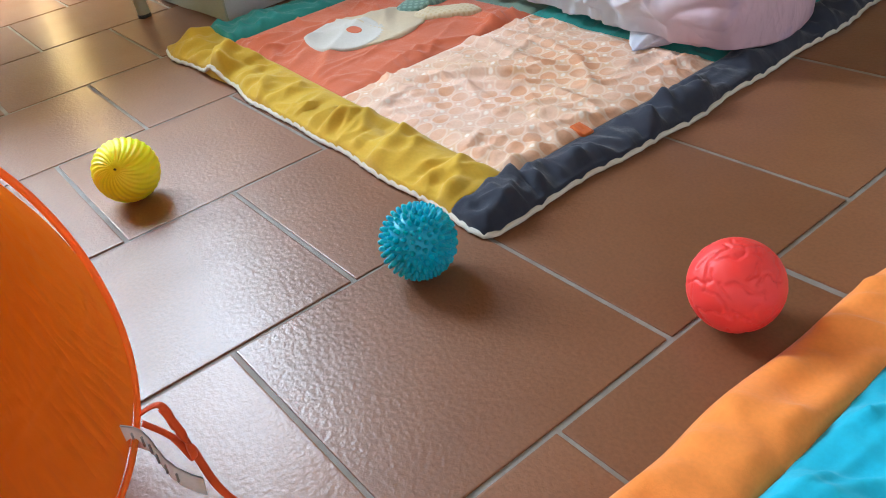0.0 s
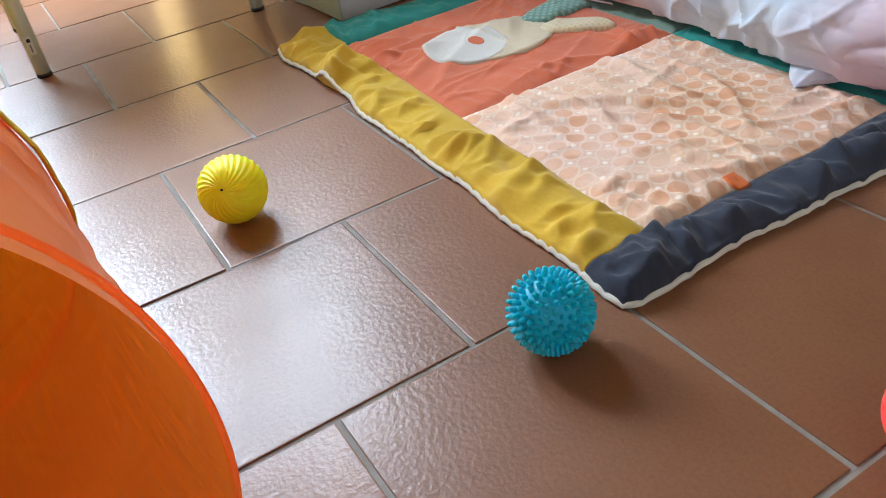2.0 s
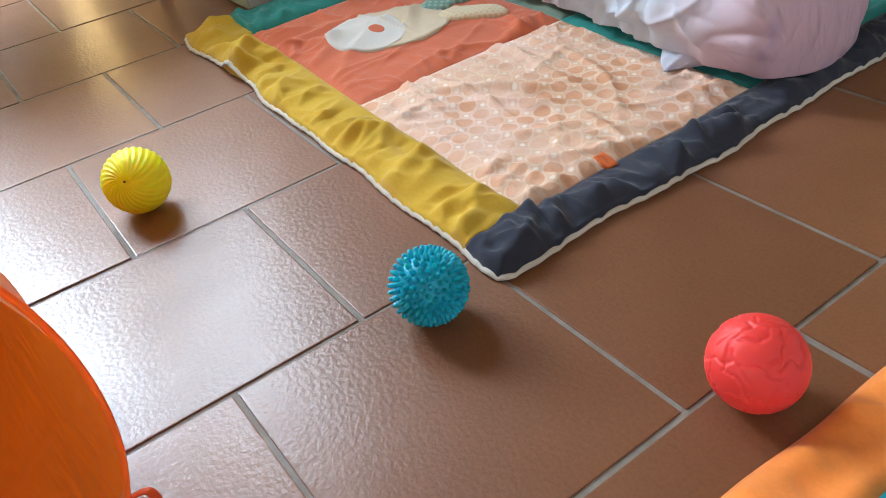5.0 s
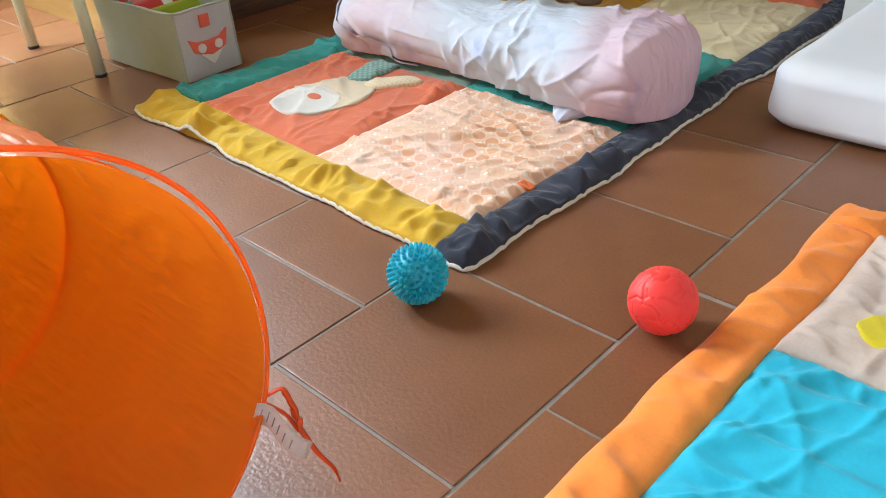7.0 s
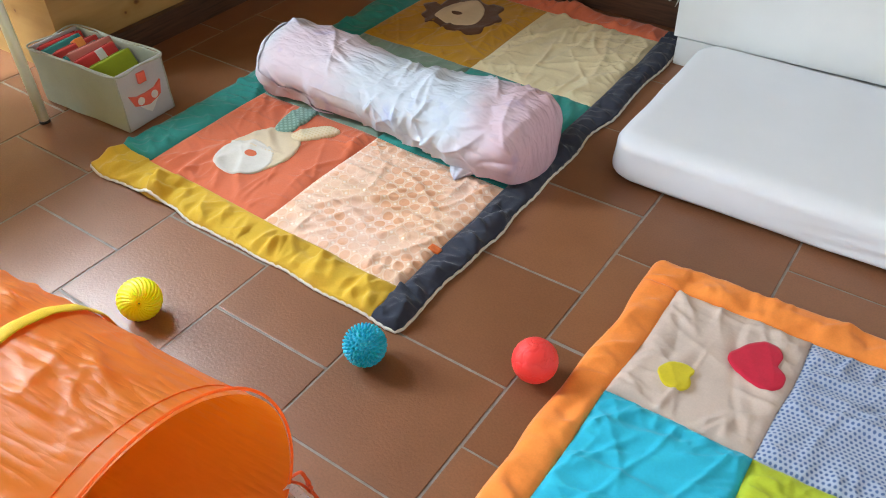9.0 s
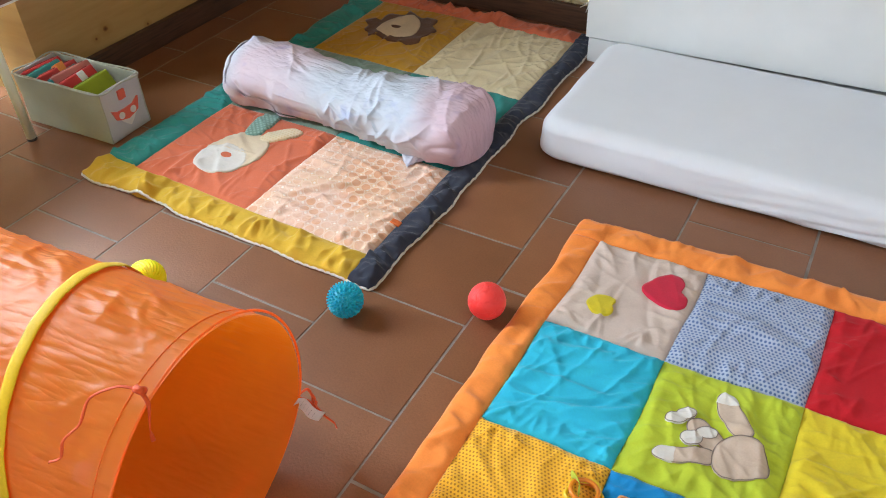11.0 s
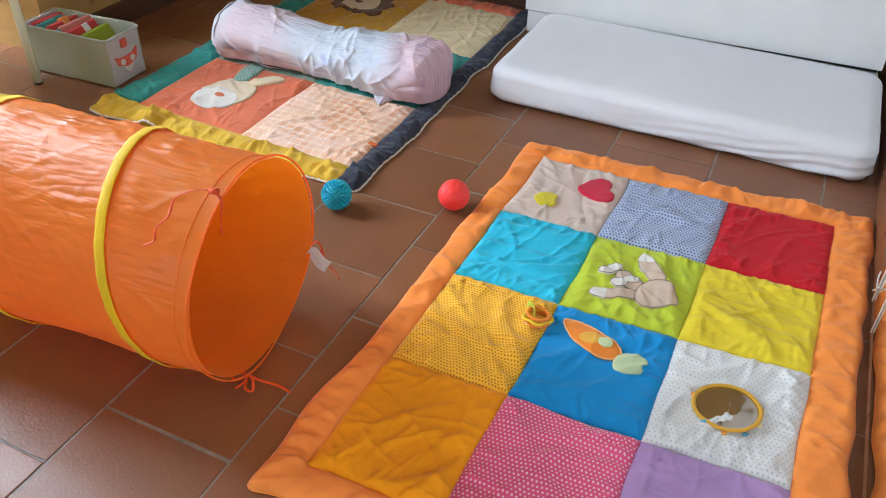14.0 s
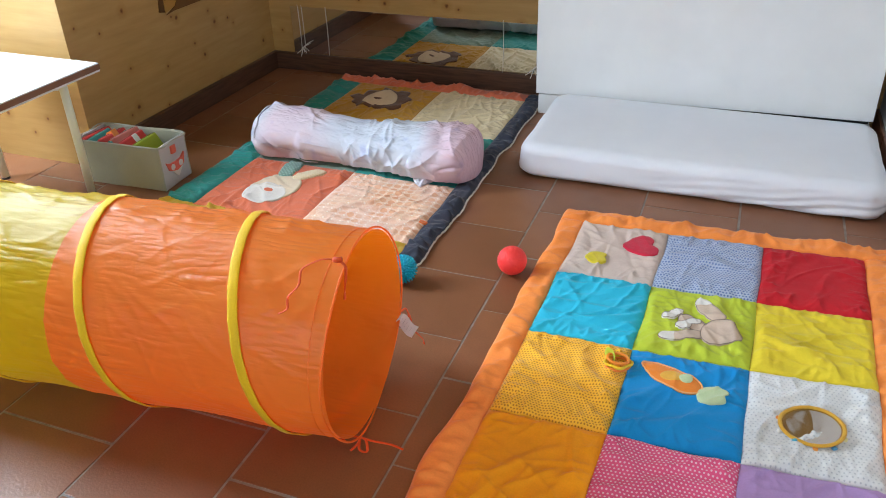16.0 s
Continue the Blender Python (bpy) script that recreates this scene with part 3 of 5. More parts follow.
def peach_print(n, base):
    """Rows of brown-peach discs, some fainter, with small cream dots between them."""
    faint = n.ramp(n.noise(9.0, 2), [(0.42, (0.35, 0.35, 0.35)), (0.6, (1.0, 1.0, 1.0))])
    # golden patches put the folds' warm sheen into the colour
    ground = n.mix(n.ramp(n.noise(5.0, 2), [(0.42, (0, 0, 0)), (0.62, (0.7, 0.7, 0.7))]), base, (0.82, 0.55, 0.33))
    rimmed = n.mix(n.math("MULTIPLY", n.dots(0.0305, 0.49, 0.05, False), 0.45), ground, (0.92, 0.76, 0.66))
    discs = n.mix(n.math("MULTIPLY", n.dots(0.0305, 0.405, 0.09, False), faint), rimmed, (0.76, 0.4, 0.24))
    return n.mix(n.dots(0.0305, 0.115, 0.3, False, shift=0.5), discs, (0.93, 0.8, 0.71))


PEACH = fabric("peach_disc_print", (0.84, 0.58, 0.46), pattern=peach_print, rough=0.7, sheen=0.0, creases=((13.0, 0.018, 0.45), (30.0, 0.006, 0.4)))
patches_a = (
    (0, 0, CORAL, "coral cotton patch"), (1, 0, PEACH, "peach cotton patch with disc print"),
    (0, 1, fabric("sage_cotton", (0.2, 0.29, 0.23)), "sage green cotton patch"), (1, 1, TEAL, "teal velour patch"),
    (0, 2, fabric("ochre_cotton", (0.5, 0.26, 0.02)), "ochre cotton patch"), (1, 2, fabric("cream_cotton", (0.7, 0.6, 0.38)), "cream cotton patch"))
for i, j, material, label in patches_a:
    quilt_a.patch("patch", quilt_a.xs[i], quilt_a.xs[i + 1], quilt_a.ys[j], quilt_a.ys[j + 1], material, mat_a, label, 0.004)
TAN_FELT, WHITE_FELT = fabric("tan_felt", (0.72, 0.6, 0.43)), fabric("white_plush", (0.72, 0.69, 0.64))
quilt_a.applique("applique", oval(-0.908, 0.295, 0.084, 0.103, -0.2), TAN_FELT, mat_a, "tan felt oval shape", 0.0014)
quilt_a.applique("applique", oval(-0.919, 0.24, 0.077, 0.07, 0.6), WHITE_FELT, mat_a, "white plush oval shape", 0.001, base=0.0042)
quilt_a.applique("applique", oval(-0.913, 0.258, 0.0155, 0.012, 0.6), CORAL, mat_a, "coral felt oval spot", 0.0006, base=0.0056)
quilt_a.applique("applique", [(-0.935, 0.375), (-0.905, 0.395), (-0.9, 0.45), (-0.91, 0.51), (-0.945, 0.505), (-0.962, 0.45), (-0.955, 0.4)], fabric("teal_diamond_print", (0.2, 0.36, 0.31), pattern=dotted((0.3, 0.48, 0.42), 0.011, 0.33, stagger=False, turn=0.785)), mat_a, "teal printed fabric leaf shape", 0.008)
quilt_a.applique("applique", [(-0.893, 0.385), (-0.86, 0.375), (-0.82, 0.41), (-0.797, 0.462), (-0.825, 0.475), (-0.868, 0.44)], fabric("cream_spot_print", (0.78, 0.68, 0.48), pattern=dotted((0.68, 0.55, 0.34), 0.009, 0.3)), mat_a, "cream printed fabric leaf shape", 0.008)
quilt_a.applique("applique", [(-1.085, 1.225), (-1.06, 1.255), (-1.03, 1.245), (-1.03, 1.305), (-0.97, 1.33), (-0.96, 1.36), (-0.9, 1.335), (-0.87, 1.35), (-0.83, 1.34), (-0.825, 1.29), (-0.79, 1.26), (-0.8, 1.215), (-0.808, 1.185), (-0.8, 1.15), (-0.83, 1.118), (-0.875, 1.118), (-0.91, 1.108), (-0.945, 1.12), (-0.99, 1.112), (-1.012, 1.14), (-1.04, 1.155), (-1.045, 1.19)], fabric("brown_felt", (0.13, 0.06, 0.032)), mat_a, "brown felt ragged shape", 0.0012, 4, base=0.003)
quilt_a.applique("applique", [(-0.99, 1.165), (-1.0, 1.245), (-0.967, 1.312), (-0.92, 1.33), (-0.873, 1.283), (-0.848, 1.19), (-0.884, 1.15), (-0.943, 1.143)], fabric("pale_felt", (0.72, 0.58, 0.4)), mat_a, "pale felt rounded shape", 0.0012, base=0.0048)
quilt_a.applique("applique", oval(-0.935, 1.214, 0.022, 0.014, 0.5), fabric("dark_felt", (0.12, 0.055, 0.03)), mat_a, "dark felt oval spot", 0.0015, base=0.005)
quilt_a.applique("tag", [(-0.33, 0.226), (-0.306, 0.226), (-0.306, 0.244), (-0.33, 0.244)], fabric("orange_tag_cloth", (0.7, 0.16, 0.04)), mat_a, "small orange woven tag", 0.002, 1)

# the nine-by-three bright quilt
quilt_b = Quilt([0.163, 0.425, 0.7, 0.975], [-0.845, -0.53, -0.213, 0.085, 0.398], (0.093, 1.068, -0.925, 0.478), (0.16, 0.4, 0.022, 0.032), 0.017, 11.0, crumpled={(1, 3): 1.4, (1, 1): 0.9, (2, 4): 1.0, (3, 3): 1.2, (3, 4): 0.5, (2, 2): 0.8, (1, 4): 0.8}, grain={(1, 3): 0.25, (2, 4): 0.2, (1, 4): 2.0, (2, 2): 0.5, (3, 3): 2.6, (1, 1): 0.9, (3, 2): 0.8}, ripple=0.005, hem=0.0085)
mat_b = thing("play_mat", "bright quilted play mat of twelve coloured squares, orange plush border", "play mat")
ORANGE_PLUSH = fabric("orange_plush", (1.0, 0.3, 0.062), sheen=0.2, creases=((12.0, 0.005, 0.3), (30.0, 0.002, 0.3)))
quilt_b.backing(ORANGE_PLUSH, mat_b, "orange plush underside", 0.003, 0.008)
for side in ("front", "back", "left", "right"):
    quilt_b.border("border_strip", side, ORANGE_PLUSH, mat_b, "orange plush border strip")
LIME = fabric("lime_velour", (0.5, 0.6, 0.045), sheen=0.15)
YELLOW = fabric("yellow_velour", (0.76, 0.59, 0.035), sheen=0.15)
patches_b = (
    (0, 3, fabric("beige_velour", (0.64, 0.52, 0.45), sheen=0.15), "beige velour patch"),
    (1, 3, fabric("blue_dot_cotton", (0.43, 0.5, 0.65), pattern=dotted((0.1, 0.16, 0.34), 0.0085, 0.3)), "pale blue cotton patch with navy dots"),
    (2, 3, fabric("red_velour", (0.56, 0.015, 0.024), sheen=0.1, creases=((8.0, 0.01, 0.25),)), "red velour patch"),
    (0, 2, fabric("turquoise_velour", (0.03, 0.5, 0.7), sheen=0.15), "turquoise velour patch"),
    (1, 2, LIME, "lime green velour patch"), (2, 2, YELLOW, "yellow velour patch"),
    (0, 1, fabric("amber_mesh", (0.95, 0.5, 0.04), pattern=dotted((0.48, 0.2, 0.02), 0.0072, 0.27)), "amber dotted mesh patch"),
    (1, 1, fabric("blue_velour", (0.008, 0.26, 0.6), sheen=0.15), "blue velour patch"),
    (2, 1, fabric("white_dot_cotton", (0.7, 0.71, 0.7), pattern=dotted((0.46, 0.48, 0.5), 0.0095, 0.19)), "white cotton patch with grey dots"),
    (0, 0, fabric("amber_velour", (0.95, 0.35, 0.008), sheen=0.15), "amber velour patch"),
    (1, 0, fabric("pink_dot_cotton", (0.76, 0.1, 0.23), pattern=dotted((0.85, 0.6, 0.66), 0.0088, 0.24)), "pink cotton patch with white dots"),
    (2, 0, fabric("lilac_velour", (0.42, 0.27, 0.52), sheen=0.15), "lilac velour patch"))
for i, j, material, label in patches_b:
    quilt_b.patch("patch", quilt_b.xs[i], quilt_b.xs[i + 1], quilt_b.ys[j], quilt_b.ys[j + 1], material, mat_b, label, 0.0038)
RED_FELT = fabric("red_felt", (0.55, 0.02, 0.05))
quilt_b.applique("heart", [(0.308, 0.266), (0.32, 0.305), (0.347, 0.337), (0.373, 0.341), (0.389, 0.323), (0.388, 0.3), (0.389, 0.292), (0.396, 0.287), (0.409, 0.272), (0.408, 0.246), (0.389, 0.23), (0.36, 0.235)], RED_FELT, mat_b, "red felt heart", 0.0014, base=0.006, drape=0.4)
quilt_b.applique("heart", [(0.216, 0.172), (0.226, 0.198), (0.252, 0.208), (0.271, 0.201), (0.27, 0.184), (0.279, 0.168), (0.27, 0.148), (0.24, 0.146)], fabric("yellow_felt", (0.68, 0.56, 0.03)), mat_b, "yellow felt heart", 0.0014, base=0.006, drape=0.4)
STITCH = fabric("grey_stitching", (0.26, 0.21, 0.18))
TAUPE = fabric("taupe_velour", (0.58, 0.45, 0.35), sheen=0.15)
for outline, cut in (([(0.562, -0.02), (0.548, 0.02), (0.553, 0.036), (0.578, 0.034), (0.592, 0.005), (0.626, -0.045), (0.598, -0.06)], [(0.55, 0.012), (0.548, 0.024), (0.555, 0.037), (0.578, 0.034), (0.588, 0.012), (0.568, 0.006)]),
                     ([(0.476, -0.157), (0.483, -0.138), (0.512, -0.128), (0.566, -0.106), (0.575, -0.138), (0.525, -0.157), (0.495, -0.163)], [(0.476, -0.157), (0.483, -0.138), (0.508, -0.13), (0.515, -0.143), (0.515, -0.16), (0.495, -0.163)])):
    quilt_b.applique("applique", outline, TAUPE, mat_b, "taupe velour leaf shape", 0.004, piping=(STITCH, 0.0018))
    quilt_b.applique("applique", cut, WHITE_FELT, mat_b, "white velour rounded tip", 0.003, base=0.0048)
quilt_b.applique("applique", [(0.51, -0.06), (0.535, -0.045), (0.575, -0.07), (0.585, -0.1), (0.55, -0.108), (0.52, -0.09)], TAUPE, mat_b, "taupe velour rounded shape", 0.003, piping=(STITCH, 0.0018))
quilt_b.applique("applique", [(0.573, -0.13), (0.57, -0.1), (0.583, -0.072), (0.61, -0.054), (0.638, -0.058), (0.66, -0.085), (0.671, -0.116), (0.663, -0.133), (0.632, -0.146), (0.604, -0.154), (0.585, -0.149)], TAUPE, mat_b, "taupe velour rounded shape", 0.004, base=0.0042, piping=(STITCH, 0.0018))
for cx, cy, rx, ry, a in ((0.487, -0.062, 0.021, 0.013, 0.5), (0.502, -0.044, 0.02, 0.014, 0.6), (0.526, -0.098, 0.02, 0.017, 0.4), (0.548, -0.074, 0.021, 0.015, 0.6)):
    quilt_b.applique("applique", oval(cx, cy, rx, ry, a), WHITE_FELT, mat_b, "white velour rounded shape", 0.003, base=0.0054, piping=(STITCH, 0.0018))
CARROT = fabric("orange_velour_shape", (0.8, 0.24, 0.03), sheen=0.4)
quilt_b.applique("applique", [(0.458, -0.272), (0.5, -0.268), (0.555, -0.284), (0.595, -0.31), (0.602, -0.335), (0.585, -0.352), (0.545, -0.352), (0.5, -0.33), (0.468, -0.3)], CARROT, mat_b, "orange padded velour leaf shape", 0.006, piping=(fabric("apricot_piping", (0.85, 0.42, 0.16)), 0.004))
quilt_b.applique("applique", oval(0.532, -0.31, 0.028, 0.02, 0.1), fabric("amber_felt", (0.75, 0.4, 0.05)), mat_b, "amber felt oval spot", 0.0016, base=0.0088)
MINT = fabric("mint_felt", (0.5, 0.62, 0.36))
quilt_b.applique("applique", oval(0.563, -0.312, 0.0155, 0.0145), MINT, mat_b, "mint felt round spot", 0.0016, base=0.0108)
quilt_b.applique("applique", [(0.592, -0.338), (0.606, -0.32), (0.63, -0.313), (0.654, -0.322), (0.66, -0.337), (0.652, -0.349), (0.657, -0.366), (0.642, -0.378), (0.62, -0.384), (0.6, -0.371)], MINT, mat_b, "pale mint padded leaf shape", 0.005)

# the oval safety mirror with its corded rim and ribbon loops
ox, oy, orx, ory = 0.832, -0.392, 0.063, 0.057
quilt_b.applique("mirror_pane", oval(ox, oy, orx, ory, 0.1, 20), FILM, mat_b, "silver mirror film with a soft ripple", 0.001, 3, base=0.0095, drape=0.1)
rim_line = [quilt_b.spot(x, y, 0.0105, 0.15) for x, y in oval(ox, oy, orx + 0.003, ory + 0.003, 0.1, 64)]
part("mirror_rim", sweep_bm(rim_line, 0.009, 0.007, 8, closed=True), fabric("gold_cord_rim", (0.66, 0.36, 0.04)), mat_b, "amber corded rim")
for k, c in enumerate(((0.05, 0.25, 0.5), (0.75, 0.25, 0.04), (0.75, 0.72, 0.65), (0.08, 0.35, 0.5), (0.75, 0.3, 0.05), (0.1, 0.3, 0.5), (0.75, 0.65, 0.3), (0.8, 0.3, 0.05), (0.06, 0.3, 0.4), (0.8, 0.76, 0.7))):
    a = 2.3 + k * 0.628
    p = [(ox + (orx + r) * math.cos(a) + w * -math.sin(a), oy + (ory + r) * math.sin(a) + w * math.cos(a)) for r, w in ((0.002, -0.005), (0.011, -0.005), (0.011, 0.005), (0.002, 0.005))]
    quilt_b.applique("ribbon_loop", p, fabric("loop_ribbon", c), mat_b, "", 0.002, 2, 2)

# the teething rings on their green ribbon
ring_toy = thing("ring_toy", "orange and yellow plastic rings on a lime ribbon", "toy", (0.385, -0.292, 0.0))
for name, r, z, c, wave in (("ring", 0.029, 0.024, (0.8, 0.2, 0.02), 0.0), ("ring", 0.03, 0.032, (0.82, 0.55, 0.02), 0.1), ("ring", 0.024, 0.04, (0.82, 0.24, 0.02), 0.0)):
    line = [((r * (1 + wave * math.cos(5 * a))) * math.cos(a) + 0.004, (r * (1 + wave * math.cos(5 * a))) * math.sin(a), z + 0.004 * math.sin(a + z * 90)) for a in (2 * math.pi * k / 60 for k in range(60))]
    part(name, sweep_bm(line, 0.008, 0.007, 10, closed=True), plastic("ring_plastic", c, 0.3), ring_toy, "yellow wavy ring" if wave else "orange ring")
part("ribbon", sweep_bm(smooth_line([(-0.03, 0.028, 0.022), (-0.024, 0.018, 0.045), (-0.008, 0.004, 0.05), (-0.004, -0.006, 0.03)], 6), 0.014, 0.002, 8, Vector((1, 0.6, 0.2))), LIME, ring_toy, "lime ribbon loop")

# ---- the white bed mattress and the cabinet behind it ----
def mattress():
    root = thing("mattress", "white cot mattress in a loose fitted sheet lying on the floor", "mattress")
    x0, x1, y0, y1, h, r = -0.145, 1.05, 0.685, 1.285, 0.122, 0.07
    rim = []
    steps = 14
    for cx, cy, a0 in ((x1 - r, y0 + r, -90), (x1 - r, y1 - r, 0), (x0 + r, y1 - r, 90), (x0 + r, y0 + r, 180)):
        for k in range(steps + 1):
            a = radians(a0 + 90 * k / steps)
            rim.append((cx + r * math.cos(a), cy + r * math.sin(a), math.cos(a), math.sin(a)))
    dense = []
    for k, p in enumerate(rim):
        q = rim[(k + 1) % len(rim)]
        n = max(1, round(math.hypot(q[0] - p[0], q[1] - p[1]) / 0.012))
        for s in range(n):
            t = s / n
            dense.append(tuple(a + (b - a) * t for a, b in zip(p, q)))
    rows = []
    for lv in range(25):
        f = lv / 24
        row = []
        for x, y, nx, ny in dense:
            if f < 0.5:
                z = h * 0.68 * (f / 0.5)
                bulge = 0.004 * math.sin(math.pi * f / 0.5) - 0.02 * max(0.0, 0.12 - f) / 0.12
                inset = -bulge
            else:
                a = (f - 0.5) / 0.5 * math.pi / 2
                z = h * 0.68 + h * 0.32 * math.sin(a)
                inset = 0.05 * (1 - math.cos(a))
            loose = max(0.0, min(1.0, (x - 0.2) / 0.6)) * (1.0 if ny < -0.3 else 0.15) * max(0.0, 1 - f / 0.62)
            fold = 0.0062 * loose * math.sin((x * 26 - z * 190) + 2.5 * noise.noise((x * 5, z * 20, 2.0)))
            slack = 0.004 * noise.noise((x * 8, y * 8, z * 22))
            out = fold + slack - inset
            hem = 0.006 + 0.005 * noise.noise((x * 6, y * 6, 5.0)) if lv == 0 else 0.0
            row.append((x + nx * out, y + ny * out, z + hem))
        rows.append(row)
    bm, vs = grid_bm(rows, closed=True)
    cx, cy = (x0 + x1) / 2, (y0 + y1) / 2
    last = [v.co.copy() for v in vs[-1]]
    ring = vs[-1]
    for f in (0.93, 0.8, 0.6, 0.4, 0.2, 0.05):
        nxt = []
        for p in last:
            q = Vector((cx + (p.x - cx) * f, cy + (p.y - cy) * f, 0))
            nxt.append(bm.verts.new((q.x, q.y, p.z + 0.004 * (1 - f) + 0.002 * noise.noise((q.x * 6, q.y * 6, 1.0)))))
        for k in range(len(ring)):
            bm.faces.new((ring[k], ring[(k + 1) % len(ring)], nxt[(k + 1) % len(ring)], nxt[k]))
        ring = nxt
    bm.faces.new(ring)
    part("sheet", bm, SHEET, root, "white stretch jersey fitted sheet")
    part("core", box_bm(x0 + 0.05, x1 - 0.05, y0 + 0.05, y1 - 0.05, 0.0, h - 0.03, 0.02), fabric("mattress_ticking", (0.7, 0.7, 0.68)), root, "pale mattress core")
    return root


mattress()
cabinet = thing("cabinet", "plain white laminate cabinet with a low plinth", "cabinet")
part("plinth", box_bm(-0.232, 1.036, 1.318, 1.52, 0.0, 0.086, 0.006), WHITE_BOARD, cabinet, "white plinth board", False)
# the body is black, so the gap's shade is put into its colour
part("body", box_bm(-0.236, 1.03, 1.345, 1.535, 0.0865, 0.9, 0.003), BLACK_RUBBER_AND_SHADE, cabinet, "cabinet body coloured black for the shade in the gap", False)
# the front hangs a little askew, so that the dark gap under it widens to one side
front = part("front_panel", box_bm(0.0, 1.28, 0.0, 0.034, 0.0, 0.8, 0.003), WHITE_BOARD, cabinet, "smooth white front panel", False)
front.matrix_basis = pose(-0.24, 1.31, 0.09, 0, -0.85, 0)

# ---- the long bolster in a patterned cover ----
def bolster():
    root = thing("bolster", "long soft bolster in a wrinkled pink and pale blue cover", "bolster")
    a, b = Vector((-1.155, 0.625, 0)), Vector((-0.255, 0.592, 0))
    n, m = 270, 190
    span = (b - a).length
    tucks = (Folds(0, 0.9, -0.2, 0.7, 61, 18, 0.013, (0.016, 0.03), (0.08, 0.2), 1.1, 0.5),
             Folds(0, 0.9, -0.2, 0.7, 62, 44, 0.0095, (0.005, 0.011), (0.04, 0.13), 0.9, 0.5, True),
             Folds(0.45, 0.9, -0.2, 0.7, 63, 34, 0.009, (0.005, 0.009), (0.03, 0.1), 2.2, 0.5, True),
             Folds(0.74, 0.9, -0.2, 0.7, 64, 26, 0.0085, (0.005, 0.009), (0.05, 0.09), 0.1, 0.4),
             Folds(0.4, 0.62, -0.2, 0.7, 65, 14, 0.012, (0.006, 0.011), (0.05, 0.1), 1.45, 0.35, True))
    d = (b - a).normalized()
    side = Vector((-d.y, d.x, 0))

    def skin(t, ang, off=0.0):
        """A spot of the cover: t along it, ang round it (a quarter turn is the top), off its surface."""
        c = a + (b - a) * t
        end = min(max(t, 0.0) * span / 0.085, (1 - t) * span / 0.065, 1.0)
        cap = max(0.04, max(0.0, 1 - (1 - end) ** (2.3 if t < 0.5 else 3.2)) ** 0.5)
        waist = 1 - 0.07 * math.exp(-((t - 0.5) / 0.08) ** 2) + 0.04 * math.exp(-((t - 0.82) / 0.12) ** 2)
        wide = (0.121 + 0.004 * math.sin(t * 9)) * cap * waist + off
        tall = (0.077 + 0.004 * math.sin(t * 7 + 1)) * cap * waist + off
        u, v = math.cos(ang), math.sin(ang)
        turn = ((ang + 1.2) % (2 * math.pi)) - 1.2
        pinch = sum(f.at(t * 0.9, turn * 0.11) for f in tucks) + 0.007 * noise.noise((t * 7, u * 1.3, v * 1.3))
        grow = 1 + pinch * min(1.0, 0.3 + end) / 0.1
        z = 0.022 + tall * (1 + v * grow) - off
        z += (1 - cap) * 0.05 * (0.4 if t > 0.5 else 0.6)
        if v < -0.5:
            z = 0.019 + (z - 0.019) * 0.5
        p = c + side * (u * wide * grow)
        return (p.x, p.y, max(z, 0.018))

    rows = [[skin(i / n, 2 * math.pi * k / m) for k in range(m)] for i in range(n + 1)]
    bm, vs = grid_bm(rows, closed=True)
    bm.faces.new(vs[0])
    bm.faces.new(vs[-1])
    part("cover", bm, BOLSTER, root, "wrinkled pink and pale blue cotton cover")
    # the cover's open end is turned back over it as a loose flap, which runs out along the floor side
    flap = []
    for k in range(101):
        f = k / 100
        ang = radians(72 + 151 * f)
        reach = 0.036 + 0.03 * f + 0.3 * 3.2 * max(0.0, f - 0.72) + 0.006 * math.sin(f * 17)
        taper = min(1.0, f / 0.12)
        row = []
        for i in range(19):
            g = i / 18
            t = 0.006 + reach * g
            lift = 0.002 + taper * (0.0022 + 0.0035 * g ** 1.5 * (1 - 0.45 * f) + 0.002 * math.sin(f * 31 + 3 * g) * g)
            row.append(Vector(skin(t, ang, lift)) - d * (0.012 * (1 - g)))
        flap.append(row)
    under = [[p + Vector((0.002, 0.001, -0.003)) * (0.4 + 0.6 * i / 18) for i, p in enumerate(row)] for row in flap]
    bm, _ = grid_bm([top + list(reversed(low)) for top, low in zip(flap, under)], closed=True)
    part("cover_flap", bm, BOLSTER, root, "loose turned-back open end of the cover")
    # a gathered corner that rests on the mat
    rows = []
    for i in range(8):
        f = i / 7
        w = 0.05 * (1 - f) ** 0.8 + 0.004
        cx, cy, cz = -0.418 - 0.006 * f, 0.515 - 0.062 * f, 0.06 - 0.04 * f ** 0.7
        rows.append([(cx + w * q - 0.008 * f * q * q, cy + 0.02 * q * (1 - f) + 0.01 * q * q, max(0.0205, cz - 0.02 * q * q * (1 - f) + 0.004 * math.sin(8 * q + 2 * f) * (1 - 0.6 * f))) for q in (k / 8 - 1 for k in range(17))])
    low = [[(p[0], p[1] + 0.004, max(0.019, p[2] - 0.005)) for p in row] for row in reversed(rows)]
    bm, _ = grid_bm(rows + low, wrap=True)
    part("cover_corner", bm, BOLSTER, root, "pink gathered corner of the cover")
    return root


bolster()

# ---- the play tunnel ----
TUN_R, TUN_PITCH, TUN_YAW = 0.226, 0.345, 0.085
tunnel_dir = Vector((math.cos(TUN_YAW), math.sin(TUN_YAW), 0))
tunnel_side = Vector((math.sin(TUN_YAW), -math.cos(TUN_YAW), 0))
tunnel_mouth = Vector((-0.1, -0.623, 0.229))


